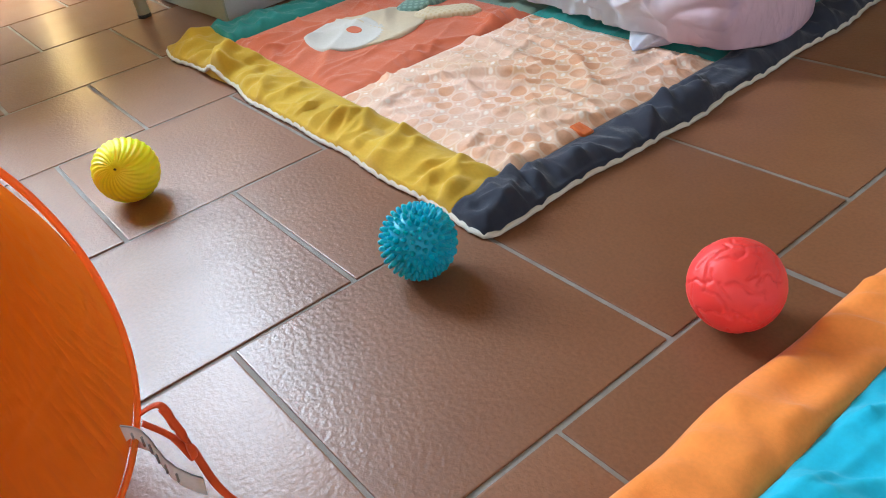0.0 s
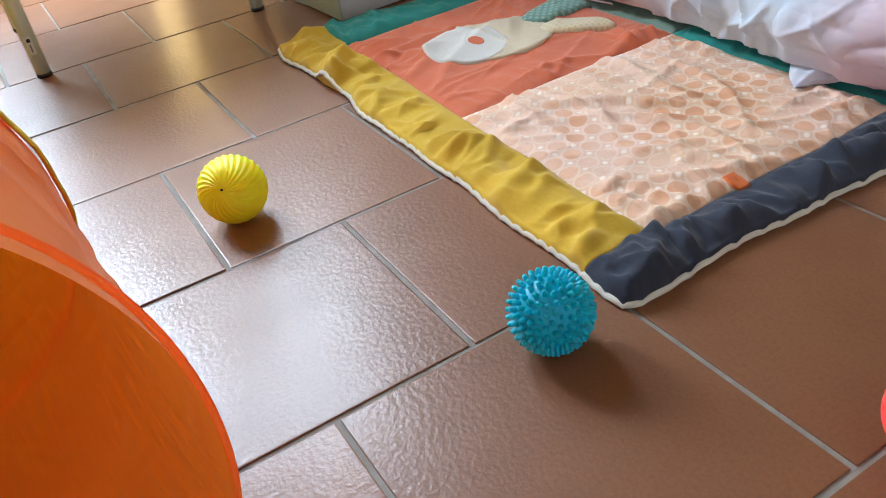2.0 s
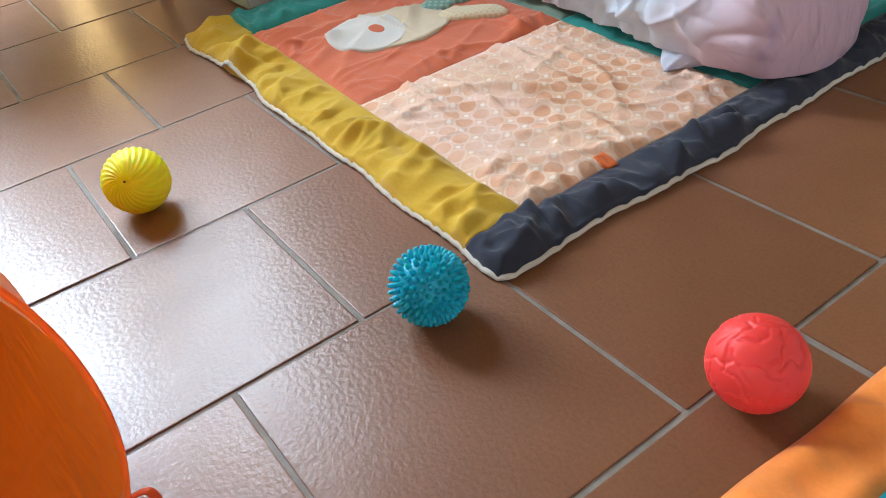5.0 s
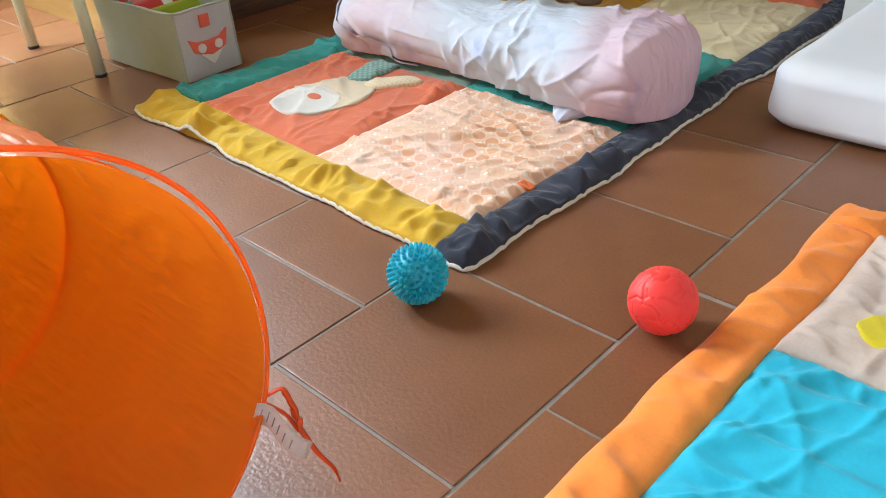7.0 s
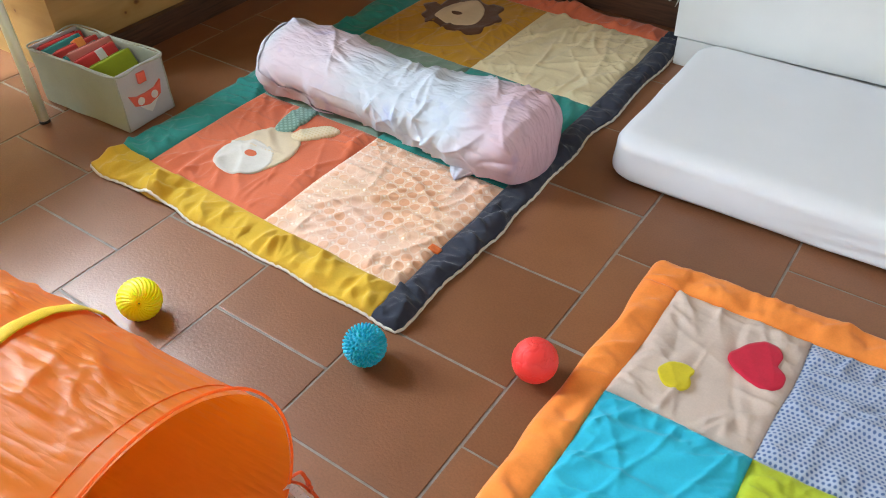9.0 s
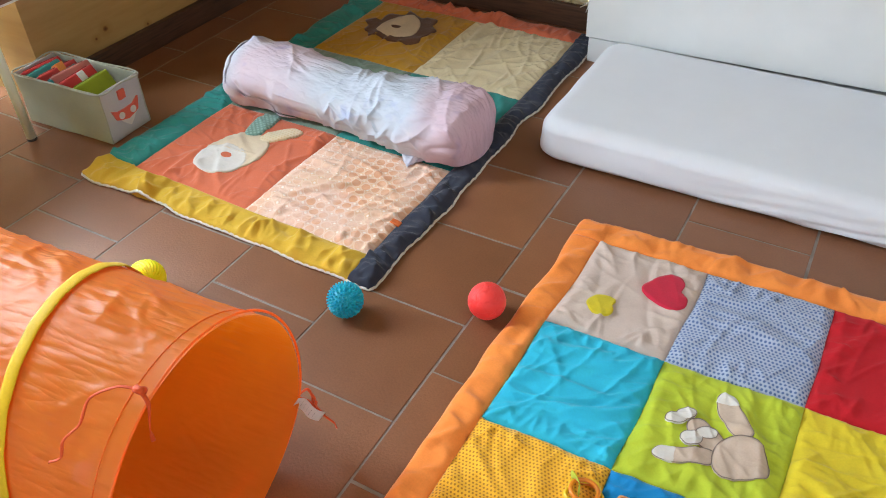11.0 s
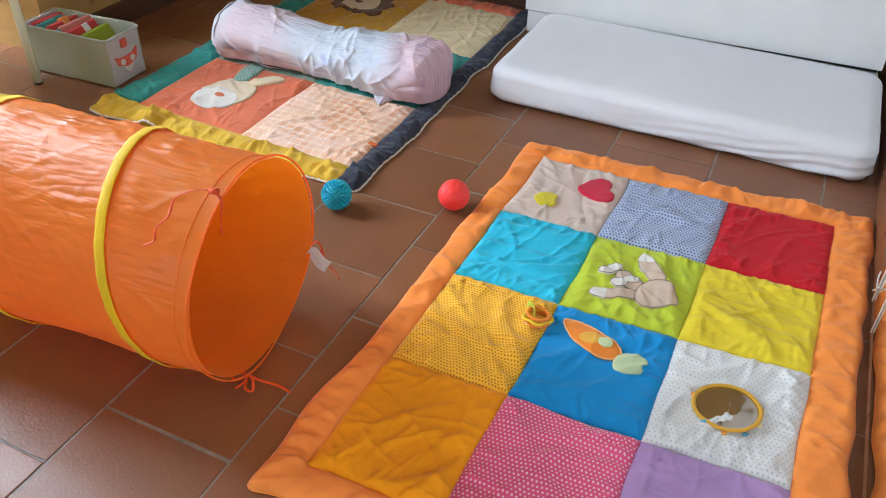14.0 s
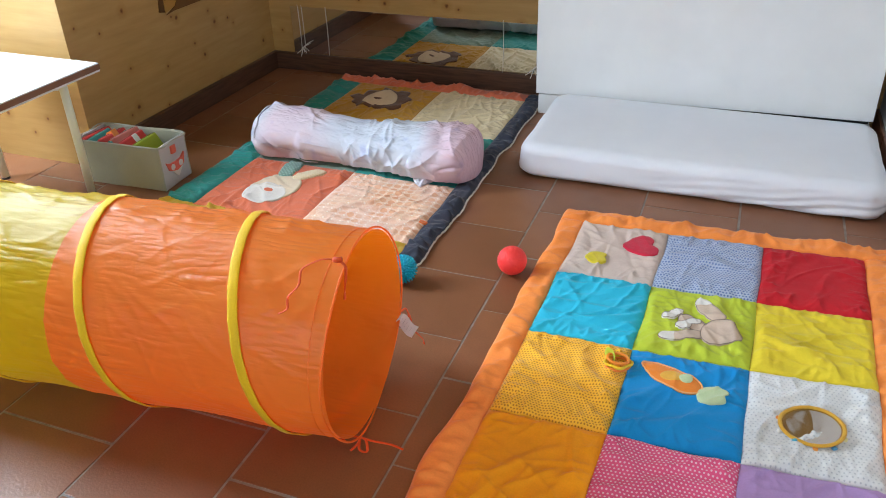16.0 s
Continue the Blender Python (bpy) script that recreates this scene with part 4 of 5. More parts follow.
def on_tunnel(s, phi, r=TUN_R):
    """A spot s metres from the mouth (minus: inwards) and phi from the top towards the near side."""
    return tunnel_mouth + tunnel_dir * s + (tunnel_side * math.sin(phi) + Vector((0, 0, 1)) * math.cos(phi)) * r


tunnel_folds = (Folds(-1.75, 0, 0, 1.42, 71, 420, 0.0018, (0.0045, 0.0075), (0.03, 0.1), 0.6, 0.4, True), Folds(-1.75, 0, 0, 1.42, 72, 260, 0.0017, (0.0045, 0.007), (0.02, 0.06), -0.5, 0.5, True), Folds(-1.75, 0, 0, 1.42, 73, 40, 0.003, (0.012, 0.02), (0.06, 0.14), 0.3, 0.5),
                Folds(-1.0, -0.03, 1.08, 1.42, 75, 90, 0.0034, (0.006, 0.012), (0.04, 0.13), 0.45, 0.45, True), Folds(-1.0, -0.03, 1.08, 1.42, 76, 40, 0.003, (0.006, 0.011), (0.03, 0.08), -0.5, 0.5, True))


def tunnel_radius(s, phi):
    """The skin sags between the turns of the coil, and creases across."""
    turn = ((s + 0.24) / TUN_PITCH - phi / (2 * math.pi)) % 1.0
    sag = 0.007 * math.sin(math.pi * turn) ** 0.8
    fold = sum(f.at(s, phi * TUN_R) for f in tunnel_folds)
    tight = max(0.0, min(1.0, math.sin(math.pi * turn) * 1.6))
    low = max(0.0, -math.cos(phi) - 0.9) * 0.04
    hemmed = max(0.15, min(1.0, (-s - 0.034) / 0.03))
    return TUN_R - sag + fold * tight * hemmed - low


def tunnel_skin(name, s0, s1, material, parent, label):
    n, m = max(2, round((s0 - s1) / (0.0042 if s1 > -1 else 0.006))), 320
    rows = [[on_tunnel(s0 + (s1 - s0) * i / n, 2 * math.pi * k / m, tunnel_radius(s0 + (s1 - s0) * i / n, 2 * math.pi * k / m)) for k in range(m)] for i in range(n + 1)]
    bm, _ = grid_bm(rows, closed=True)
    ob = part(name, bm, material, parent, label)
    me = ob.data
    uv = me.uv_layers.new(name="along").data
    for p in me.polygons:
        last = p.index % m == m - 1
        for li in p.loop_indices:
            i, k = divmod(me.loops[li].vertex_index, m)
            if last and k == 0:
                k = m
            uv[li].uv = (s0 + (s1 - s0) * i / n, (2 * math.pi * k / m) * TUN_R)
    return ob


tunnel = thing("play_tunnel", "collapsible orange and yellow nylon play tunnel with spiral wire", "play tunnel")
tunnel_skin("fabric_skin", 0.0, -0.615, NYLON_ORANGE, tunnel, "translucent orange nylon skin")
tunnel_skin("fabric_skin", -0.615, -2.35, NYLON_YELLOW, tunnel, "translucent yellow nylon skin")
def coil_line(offset, lift):
    """One line of the spiral, moved along the tunnel and off its skin."""
    line = []
    for k in range(int(2.1 / TUN_PITCH * 90)):
        phi = -2 * math.pi * k / 90 + 3.6
        s = -0.24 + TUN_PITCH * phi / (2 * math.pi)
        if s < -0.02:
            line.append(on_tunnel(s + offset, phi, TUN_R + lift + 0.0008 * math.sin(k * 1.7)))
    return line


def off_axis(p):
    return (p - tunnel_mouth) - tunnel_dir * (p - tunnel_mouth).dot(tunnel_dir)


part("spiral_trim", sweep_bm(coil_line(0.0, 0.0032), 0.0215, 0.004, 12, off_axis), TRIM_YELLOW, tunnel, "yellow tape over the spiral wire")
rim_pts = [on_tunnel(0.004 * math.sin(3 * a), a, TUN_R + 0.001 + 0.002 * math.sin(5 * a)) for a in (2 * math.pi * k / 120 for k in range(120))]
part("mouth_hem", sweep_bm(rim_pts, 0.0045, 0.0045, 10, tunnel_dir, True), NYLON_ORANGE, tunnel, "orange hem over the end wire")
far_rim = [on_tunnel(-2.35, 2 * math.pi * k / 120, TUN_R) for k in range(120)]
part("mouth_hem", sweep_bm(far_rim, 0.009, 0.009, 8, tunnel_dir, True), TRIM_YELLOW, tunnel, "yellow hem over the end wire")


stitch = [on_tunnel(-0.031, 2 * math.pi * k / 160, tunnel_radius(-0.031, 2 * math.pi * k / 160) + 0.0006) for k in range(160)]
part("stitch_line", sweep_bm(stitch, 0.0014, 0.0014, 6, tunnel_dir, True), NYLON_ORANGE, tunnel, "orange stitched seam")


def tie(points, width=0.006):
    part("tie_ribbon", sweep_bm(smooth_line(points, 8), width, 0.0018, 8), TIE_ORANGE, tunnel, "orange tie ribbon")


K = on_tunnel(-0.012, 0.32, TUN_R + 0.009)
tie([K] + [on_tunnel(s, phi, TUN_R + 0.0115) for s, phi in ((-0.03, 0.33), (-0.048, 0.36), (-0.072, 0.46), (-0.068, 0.6), (-0.082, 0.71), (-0.078, 0.8), (-0.094, 0.85))], 0.005)
tie([K, on_tunnel(0.006, 0.36, TUN_R + 0.006), on_tunnel(0.008, 0.42, TUN_R - 0.01), on_tunnel(0.006, 0.5, TUN_R - 0.03), on_tunnel(0.004, 0.56, TUN_R - 0.05)], 0.006)
part("tie_knot", sweep_bm([K + Vector((-0.008, 0, 0)), K, K + Vector((0.008, 0.002, 0.002))], 0.012, 0.011, 8), TIE_ORANGE, tunnel)
B = on_tunnel(0.004, 2.75, TUN_R + 0.004)
B.z = max(B.z, 0.006)
for pts in ([(0, 0, 0), (0.02, -0.012, 0.008), (0.03, -0.03, -0.004), (0.012, -0.03, -0.004), (0, 0, 0)], [(0, 0, 0), (-0.03, -0.01, 0.004), (-0.045, -0.008, 0.0), (-0.02, -0.022, -0.002), (0, -0.002, 0)], [(0, 0, 0), (0.03, -0.004, 0.002), (0.07, 0.004, -0.003), (0.1, 0.0, -0.004)], [(0, 0, 0), (0.004, -0.02, 0), (-0.004, -0.04, -0.004)]):
    tie([(B.x + p[0], B.y + p[1], max(0.003, B.z + p[2])) for p in pts])
F = on_tunnel(0.0, -1.98, TUN_R + 0.003)
tie([F, F + Vector((0.01, 0.014, 0.006)), F + Vector((0.016, 0.016, -0.015)), F + Vector((0.012, 0.02, -0.04)), F + Vector((0.03, 0.022, -0.065)), F + Vector((0.044, 0.03, -0.088)), F + Vector((0.046, 0.032, -0.105))])
tie([F + Vector((0, 0, -0.008)), F + Vector((0.008, 0.012, -0.025)), F + Vector((0.017, 0.018, -0.045)), F + Vector((0.02, 0.018, -0.02)), F + Vector((0.01, 0.014, 0.004))])
G = on_tunnel(-0.004, -2.12, TUN_R)
tag_rows = [[G + Vector((0.002 + 0.032 * f + 0.01 * w, 0.004 + 0.026 * f + 0.003 * math.sin(7 * f), 0.016 + 0.018 * w - 0.045 * f + 0.005 * math.sin(5 * f))) for w in (-1, -0.5, 0, 0.5, 1)] for f in (k / 8 for k in range(9))]
low = [[p + Vector((0, 0.0008, 0.0012)) for p in row] for row in reversed(tag_rows)]
bm, _ = grid_bm(tag_rows + low, wrap=True)
care = part("care_tag", bm, TAG_WHITE, tunnel, "crumpled white care tag")
for k in range(6):
    f0 = 0.2 + k * 0.12
    a, b = tag_rows[1 + k][1], tag_rows[1 + k][3]
    up = Vector((0.0, -0.0012, 0.0012))
    part("print_bar", sweep_bm([a + up, (a + b) / 2 + up, b + up], 0.0016, 0.0004, 6), PRINT_GREY, care)

# ---- the three balls ----
def ball_blue():
    """A soft ball covered all over with blunt nubs."""
    bm = bmesh.new()
    bmesh.ops.create_icosphere(bm, subdivisions=5, radius=0.0358)
    rubber = soft_rubber("turquoise_rubber", (0.0, 0.42, 0.6), 0.4, 0.35)
    ob = part("ball", bm, rubber)
    ob.matrix_basis = pose(-0.253, -0.09, 0.0425, 20, 30, 10)
    tagged(ob, "turquoise rubber ball covered with short blunt nubs", "ball", "sensory balls")
    rows = [[(r * math.cos(2 * math.pi * s / 8), r * math.sin(2 * math.pi * s / 8), h) for s in range(8)] for r, h in ((0.0034, 0.0345), (0.0027, 0.0375), (0.0023, 0.0405), (0.0012, 0.042))]
    nub_bm, vs = grid_bm(rows, closed=True)
    nub_bm.faces.new(vs[-1])
    nub_data = mesh_of("nub", nub_bm, rubber)
    count = 240
    for k in range(count):
        z = 1 - 2 * (k + 0.5) / count
        a = k * 2.39996
        d = Vector((math.sqrt(1 - z * z) * math.cos(a), math.sqrt(1 - z * z) * math.sin(a), z))
        nub = new("nub", nub_data)
        nub.matrix_basis = d.to_track_quat("Z", "Y").to_matrix().to_4x4()
        nub.parent = ob


def ball_red():
    """A soft ball with wandering shallow grooves."""
    bm = bmesh.new()
    bmesh.ops.create_icosphere(bm, subdivisions=6, radius=1.0)
    for v in bm.verts:
        d = v.co.normalized()
        groove = 0.0
        for k in range(3):
            off = Vector((3.3 + 5 * k, 1.2 - 4 * k, 0.4 + 7 * k))
            f = noise.noise(d * 1.5 + off) + 0.18 * noise.noise(d * 4.5 + off)
            if noise.noise(d * 1.9 + off * 2) > -0.05:
                groove = max(groove, math.exp(-(f / 0.032) ** 2))
        v.co = d * (0.0425 - 0.0021 * groove)
    ob = part("ball", bm, soft_rubber("coral_red_rubber", (0.95, 0.055, 0.05), 0.5))
    ob.matrix_basis = pose(0.026, 0.053, 0.0422, 40, -20, 70)
    tagged(ob, "coral red rubber ball with wandering engraved grooves", "ball", "sensory balls")


def ball_yellow():
    """A soft ball with swirling ribs that meet at a small valve."""
    rows = []
    n, m = 60, 216
    for i in range(n + 1):
        th = math.pi * (0.012 + 0.976 * i / n)
        row = []
        for k in range(m):
            ph = 2 * math.pi * k / m + 0.5 * th
            rib = 0.5 + 0.5 * math.cos(27 * 2 * math.pi * k / m)
            r = 0.044 * (0.968 + 0.032 * rib * min(1.0, math.sin(th) * 2.0))
            if i < 2:
                r -= 0.0035 * (2 - i) / 2
            row.append((r * math.sin(th) * math.cos(ph), r * math.sin(th) * math.sin(ph), r * math.cos(th)))
        rows.append(row)
    bm, vs = grid_bm(rows, closed=True)
    bm.faces.new(vs[0])
    bm.faces.new(vs[-1])
    ob = part("ball", bm, soft_rubber("lemon_yellow_rubber", (1.0, 0.84, 0.01), 0.5, 1.0, 0.05))
    turn = Vector((0.72, -0.45, 0.48)).to_track_quat("Z", "Y").to_matrix().to_4x4()
    ob.matrix_basis = Matrix.Translation((-0.7, -0.246, 0.0438)) @ turn
    # a solid dark plug gives the hole its shade by colour
    valve = part("valve", sweep_bm([(0, 0, 0.0385), (0, 0, 0.0416)], 0.003, 0.003, 10, Vector((1, 0, 0))), plastic("valve_hole_shade", (0.06, 0.035, 0.0), 0.6), ob, "small dark plug for the shade in the valve hole")
    tagged(ob, "lemon yellow rubber ball with swirling ribs", "ball", "sensory balls")


ball_blue()
ball_red()
ball_yellow()
teal_ball = bmesh.new()
bmesh.ops.create_icosphere(teal_ball, subdivisions=4, radius=0.055)
tagged(part("ball", teal_ball, plastic("teal_plastic", (0.01, 0.3, 0.25), 0.35)), "plain teal ball under the low table", "ball").matrix_basis = pose(-2.3, -0.43, 0.055)

# ---- the fabric basket and its cloth books ----
BASKET_CLOTH = fabric("grey_green_felt", (0.38, 0.4, 0.33), sheen=0.1)
BASKET_GREY = fabric("pale_grey_felt", (0.5, 0.5, 0.52), sheen=0.1)
basket = thing("storage_basket", "pale grey fabric storage basket full of cloth books", "basket", (-1.455, 0.247, 0.0), 3.0)
bl, bw, bh = 0.345, 0.16, 0.165


def basket_wall(name, x0, x1, y0, y1, material, label):
    bm = box_bm(x0, x1, y0, y1, 0.003, bh, 0.002)
    bmesh.ops.subdivide_edges(bm, edges=[e for e in bm.edges if e.calc_length() > 0.05], cuts=10, use_grid_fill=True)
    for v in bm.verts:
        v.co.x += 0.003 * noise.noise((v.co.x * 14, v.co.y * 14, v.co.z * 14))
        v.co.y += 0.004 * noise.noise((v.co.x * 14 + 5, v.co.y * 14, v.co.z * 14))
    part(name, bm, material, basket, label)


basket_wall("side_panel", -bl / 2, bl / 2, -bw / 2, -bw / 2 + 0.005, BASKET_CLOTH, "grey-green long side")
basket_wall("side_panel", -bl / 2, bl / 2, bw / 2 - 0.005, bw / 2, BASKET_CLOTH, "grey-green long side")
basket_wall("end_panel", bl / 2 - 0.005, bl / 2, -bw / 2 + 0.005, bw / 2 - 0.005, BASKET_GREY, "pale grey end")
basket_wall("end_panel", -bl / 2, -bl / 2 + 0.005, -bw / 2 + 0.005, bw / 2 - 0.005, BASKET_GREY, "pale grey end")
part("bottom_panel", box_bm(-bl / 2 + 0.005, bl / 2 - 0.005, -bw / 2 + 0.005, bw / 2 - 0.005, 0.002, 0.008), BASKET_GREY, basket)
for y0, y1, z in ((-bw / 2, bw / 2, bh),):
    rim = [(-bl / 2, -bw / 2, z), (0, -bw / 2 - 0.002, z), (bl / 2, -bw / 2, z), (bl / 2, 0, z - 0.002), (bl / 2, bw / 2, z), (0, bw / 2, z), (-bl / 2, bw / 2, z), (-bl / 2, 0, z)]
    part("rim_binding", sweep_bm(smooth_line(rim, 6, True), 0.0055, 0.005, 8, closed=True), BASKET_CLOTH, basket, "grey-green bound rim")


def end_shape(points, material, label, proud=0.0022):
    """A flat felt shape on the basket's end; points are across and up."""
    bm = bmesh.new()
    front = [bm.verts.new((bl / 2 + proud + 0.0035, y, z)) for y, z in points]
    back = [bm.verts.new((bl / 2 - 0.002, y, z)) for y, z in points]
    bm.faces.new(front)
    for k in range(len(points)):
        bm.faces.new((front[k], front[(k + 1) % len(points)], back[(k + 1) % len(points)], back[k]))
    part("felt_shape", bm, material, basket, label, False)


CORAL_FELT = fabric("coral_felt", (0.75, 0.14, 0.09))
end_shape([(-0.014, 0.118), (0.01, 0.118), (0.011, 0.146), (-0.013, 0.146)], CORAL_FELT, "coral felt square")
end_shape([(-0.056, 0.1), (-0.044, 0.066), (-0.03, 0.06), (0.0, 0.052), (0.03, 0.06), (0.042, 0.066), (0.052, 0.102), (0.03, 0.088), (0.0, 0.086), (-0.032, 0.088)], CORAL_FELT, "coral felt pointed shape")
end_shape([(-0.03, 0.06), (0.0, 0.052), (0.03, 0.06), (0.012, 0.04), (0.0, 0.03), (-0.012, 0.04)], WHITE_FELT, "white felt pointed shape", 0.003)
for y in (-0.024, 0.022):
    end_shape([(y + 0.011 * math.cos(k * 0.5236), 0.073 + 0.011 * math.sin(k * 0.5236)) for k in range(12)], WHITE_FELT, "white felt disc", 0.004)


def cloth_book(x, y, z, width, height, thick, lean, turn, colour, label):
    root = thing("cloth_book", label, "book", (0, 0, 0), 0, "cloth books in the basket")
    base = Matrix.Translation((-1.455, 0.247, 0.0)) @ pose(0, 0, 0, 0, 0, 3.0)
    root.matrix_basis = base @ pose(x, y, z, 0, lean, turn)
    # 0.82 darkens the covers for the shade inside the basket
    part("cover", box_bm(-thick / 2, thick / 2, -width / 2, width / 2, 0, height, thick * 0.36, 4), fabric("book_cloth", shade(colour, 0.82)), root)
    part("page", box_bm(-thick * 0.12, thick * 0.12, -width / 2 + 0.012, width / 2 - 0.012, height - 0.004, height + 0.003, 0.002), fabric("page_cloth", shade(colour, 0.55)), root, "darker cloth page edge")
    return root


random.seed(4)
books = (((0.58, 0.04, 0.035), "red padded cloth baby book"), ((0.05, 0.27, 0.24), "teal padded cloth baby book"), ((0.6, 0.06, 0.05), "red cloth book with orange strap"), ((0.06, 0.3, 0.3), "teal cloth book leaning on others"), ((0.6, 0.2, 0.16), "salmon red cloth baby book"), ((0.62, 0.05, 0.045), "red cloth book with grey strap"), ((0.33, 0.4, 0.02), "lime green padded cloth book"))
for k, (c, label) in enumerate(books):
    b = cloth_book(-0.075 + k * 0.0355, random.uniform(-0.004, 0.004), 0.01, 0.136, 0.166 + random.uniform(0.0, 0.026), 0.027, -25 - random.uniform(0, 11), random.uniform(-6, 6), c, label)
    if k in (2, 5):
        part("strap", box_bm(-0.0155, 0.0155, 0.0, 0.026, 0.1, 0.181, 0.003), fabric("strap_cloth", (0.75, 0.24, 0.05) if k == 2 else (0.6, 0.58, 0.55)), b, "cloth strap")

# ---- the low table ----
table = thing("low_table", "low white table with brown edge and pale tubular legs", "table", (-1.728, -0.14, 0.0), 0)
part("tabletop", box_bm(-0.29, 0.29, -0.31, 0.31, 0.436, 0.4555, 0.002), TABLE_WHITE, table, "glossy white tabletop", False)
part("edge_band", box_bm(-0.292, 0.292, -0.312, 0.312, 0.433, 0.4515, 0.002), TABLE_EDGE, table, "brown edge band", False)
part("underside", box_bm(-0.29, 0.29, -0.31, 0.31, 0.426, 0.4325, 0.002), WHITE_BOARD, table, "white underside board", False)
for x, y in ((0.2, 0.225), (0.2, -0.235), (-0.2, 0.225), (-0.2, -0.235)):
    leg = part("leg", sweep_bm([(x, y, 0.007), (x, y, 0.2), (x, y, 0.427)], 0.028, 0.028, 20, Vector((1, 0, 0))), LEG_PAINT, table, "pale green painted tube")
    part("rubber_foot", sweep_bm([(x, y, 0.0), (x, y, 0.008)], 0.029, 0.029, 20, Vector((1, 0, 0))), BLACK_RUBBER_AND_SHADE, leg, "black rubber foot")
    if x > 0 and y < 0:
        sticker = part("sticker", box_bm(x + 0.006, x + 0.0148, y - 0.009, y + 0.004, 0.05, 0.085, 0.0008), TAG_WHITE, leg, "small white paper sticker", False)
        part("print_bar", box_bm(x + 0.0149, x + 0.0154, y - 0.006, y + 0.001, 0.074, 0.081), BLACK_RUBBER_AND_SHADE, sticker, "black printed mark", False)
        part("print_bar", box_bm(x + 0.0149, x + 0.0154, y - 0.004, y - 0.001, 0.054, 0.07), PRINT_GREY, sticker, "", False)
for y in (0.225, -0.235):
    part("apron", box_bm(-0.182, 0.182, y - 0.01, y + 0.01, 0.377, 0.425, 0.002), TABLE_WHITE, table, "white apron rail", False)

# ---- the low mirror on the end wall ----
mirror = thing("wall_mirror", "long low acrylic mirror tied to the wall with clear cord", "mirror")
part("mirror_pane", box_bm(-1.538, -0.3, NORTH - 0.009, NORTH - 0.004, 0.088, 0.312, 0.0015), MIRROR, mirror, "silvered acrylic pane", False)
for x, w in ((-1.495, 0.0022), (-1.475, 0.0018), (-1.345, 0.0022), (-0.46, 0.0018), (-0.305, 0.0022)):
    part("cord", sweep_bm([(x, NORTH - 0.011, 0.075), (x + 0.002, NORTH - 0.0115, 0.2), (x, NORTH - 0.011, 0.32)], w, w, 6, Vector((0, 1, 0))), CORD, mirror, "clear cord")
for x in (-1.485, -0.315):
    for dx, dz in ((0.05, 0.035), (-0.035, -0.03), (0.035, 0.02), (-0.012, -0.045), (0.02, -0.02)):
        part("cord_knot", sweep_bm(smooth_line([(x, NORTH - 0.016, 0.115), (x + dx * 0.5, NORTH - 0.022, 0.115 + dz * 0.6), (x + dx, NORTH - 0.02, 0.115 + dz)], 4), 0.004, 0.004, 6), CORD, mirror, "loose knotted cord end")

# a folded paper decoration, of which the lower points hang into view
pennant = thing("paper_decoration", "brown and honey folded paper decoration pinned to the spruce wall", "decoration")
for name, outline, lift, colour in (("left_fold", ((0.766, 0.46), (0.8, 0.453), (0.808, 0.56), (0.79, 0.56)), 0.004, (0.12, 0.055, 0.018)),
                                    ("middle_fold", ((0.801, 0.45), (0.862, 0.464), (0.94, 0.56), (0.808, 0.56)), 0.006, (0.44, 0.24, 0.06)),
                                    ("right_fold", ((0.806, 0.441), (0.856, 0.447), (1.07, 0.447), (1.1, 0.56), (0.945, 0.56), (0.866, 0.463)), 0.0045, (0.16, 0.075, 0.025))):
    bm = bmesh.new()
    top = [bm.verts.new((-1.66 + lift, y, z)) for k, (y, z) in enumerate(outline)]
    low = [bm.verts.new((v.co.x - 0.0025, v.co.y, v.co.z)) for v in top]
    bm.faces.new(top)
    bm.faces.new(list(reversed(low)))
    for k in range(len(top)):
        bm.faces.new((top[k], low[k], low[(k + 1) % len(top)], top[(k + 1) % len(top)]))
    part(name, bm, cloth_material("craft_paper", colour, 0.0, 0.8), pennant, "", False)

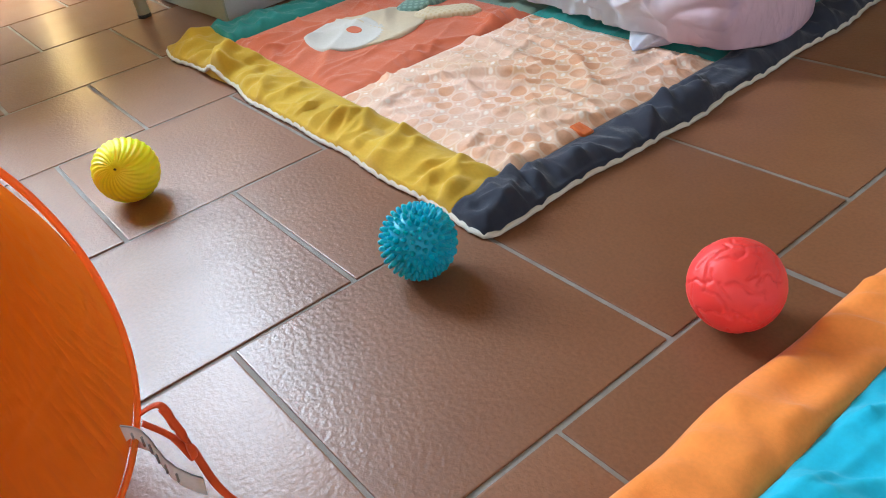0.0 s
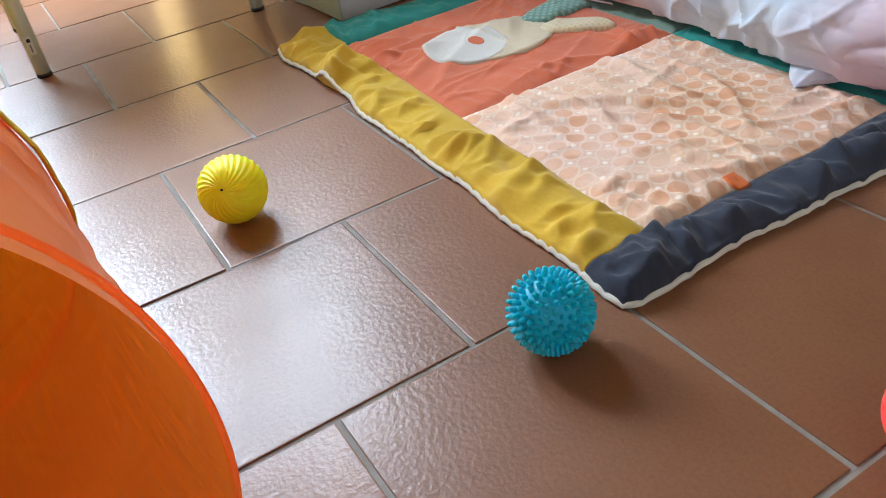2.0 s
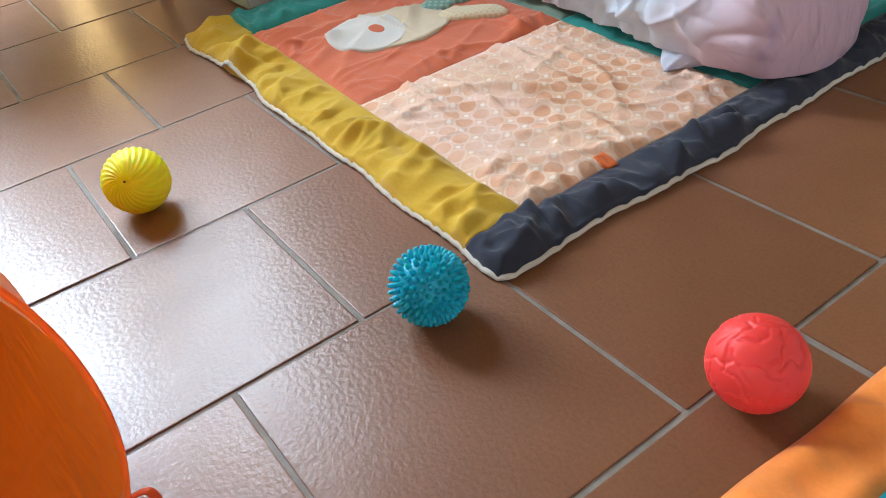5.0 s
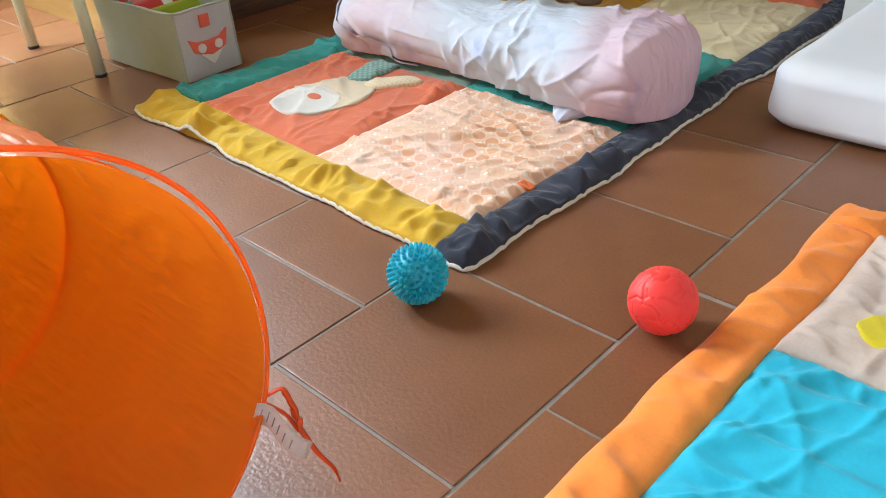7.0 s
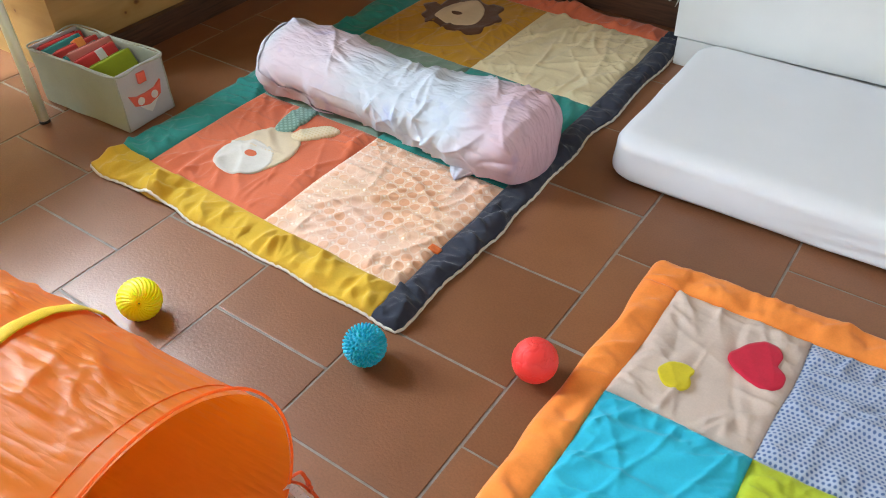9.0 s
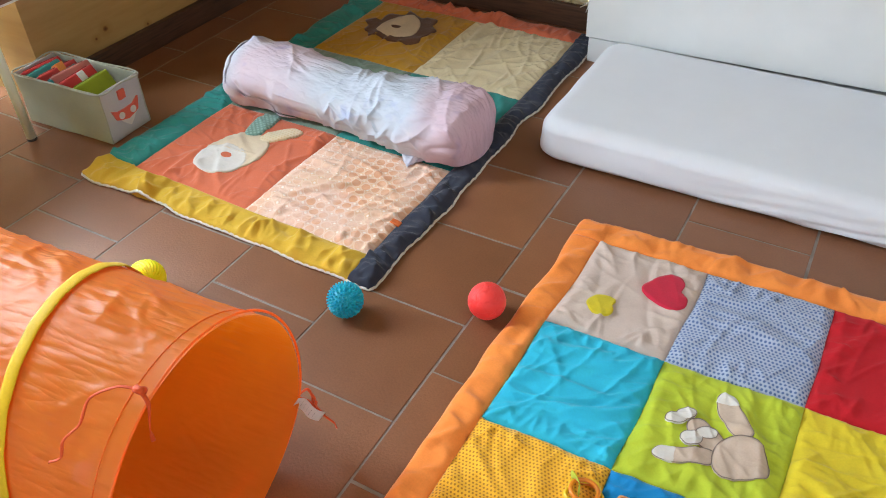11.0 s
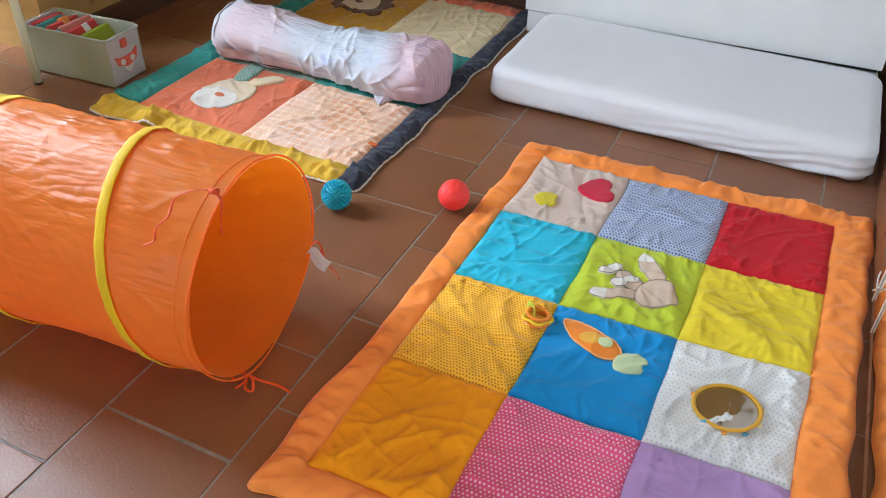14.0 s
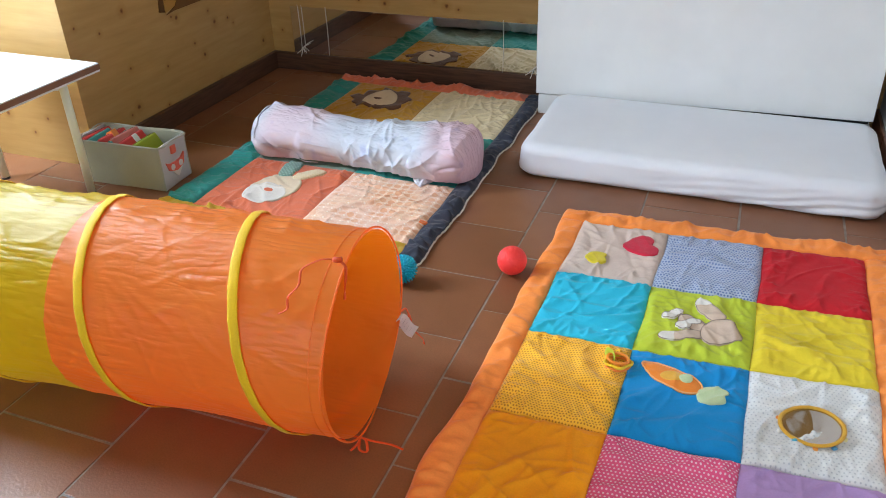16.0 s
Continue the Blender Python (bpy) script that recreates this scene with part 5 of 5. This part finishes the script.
side_mirror = thing("wall_mirror", "low acrylic mirror above the clay skirting beside the bright mat", "mirror")
part("mirror_pane", box_bm(1.0715, 1.075, -1.3, 0.16, 0.035, 0.27, 0.001), MIRROR, side_mirror, "silvered acrylic pane", False)
for y in (0.12, 0.0):
    part("cord", sweep_bm([(1.0695, y, 0.025), (1.069, y + 0.002, 0.15), (1.0695, y, 0.28)], 0.004, 0.004, 6, Vector((1, 0, 0))), CORD, side_mirror, "clear cord")
for dy, dz in ((0.03, 0.03), (-0.03, 0.025), (0.02, -0.02)):
    part("cord_knot", sweep_bm(smooth_line([(1.068, 0.12, 0.06), (1.064, 0.12 + dy * 0.5, 0.06 + dz * 0.6), (1.066, 0.12 + dy, 0.06 + dz)], 4), 0.004, 0.004, 6), CORD, side_mirror, "loose knotted cord end")

# ---- floor tiles and clay skirting ----
PITCH, JOINT, ROW = 0.3, 0.0063, 0.298
# the tile columns were laid by eye: their joints do not run at one even pitch
JOINTS = [-2.754, -2.451, -2.145, -1.84, -1.532, -1.222, -0.914, -0.6, -0.301, 0.001, 0.322, 0.624, 0.934, 1.24]


def tile_mesh():
    s = (PITCH - JOINT) / 2
    bm = box_bm(-s, s, -s, s, -0.01, 0.0, 0.0016, 2)
    return mesh_of("tile", bm, TILE, False)


tile_data = tile_mesh()
random.seed(7)
for column in range(len(JOINTS) - 1):
    x0, x1 = JOINTS[column], JOINTS[column + 1]
    shift = ROW / 2 if column % 2 else 0.0
    for k in range(-14, 6):
        x, y = (x0 + x1) / 2, (k + 0.5) * ROW + shift
        if y - ROW / 2 > NORTH:
            continue
        t = new("tile", tile_data)
        lie = pose(x + random.uniform(-0.001, 0.001), y + random.uniform(-0.001, 0.001), random.uniform(-0.0005, 0.0005), random.uniform(-0.1, 0.1), random.uniform(-0.1, 0.1), random.uniform(-0.15, 0.15))
        t.matrix_basis = lie @ Matrix.Diagonal(((x1 - x0 - JOINT) / (PITCH - JOINT), (ROW - JOINT) / (PITCH - JOINT), 1, 1))
        t.parent = floor
skirting = structure("skirting", box_bm(EAST - 0.0095, EAST - 0.0005, SOUTH, NORTH - 0.001, 0.0, 0.078), GROUT, "brown clay skirting tiles along the wall")
skirt_bm = box_bm(-0.004, 0.004, -0.1465, 0.1465, 0.001, 0.08, 0.0015, 2)
skirt_data = mesh_of("skirting_tile", skirt_bm, TILE, False)
for k in range(18):
    t = new("skirting_tile", skirt_data)
    t.matrix_basis = pose(EAST - 0.0105, NORTH - 0.16 - k * 0.3, 0.0)
    t.parent = skirting
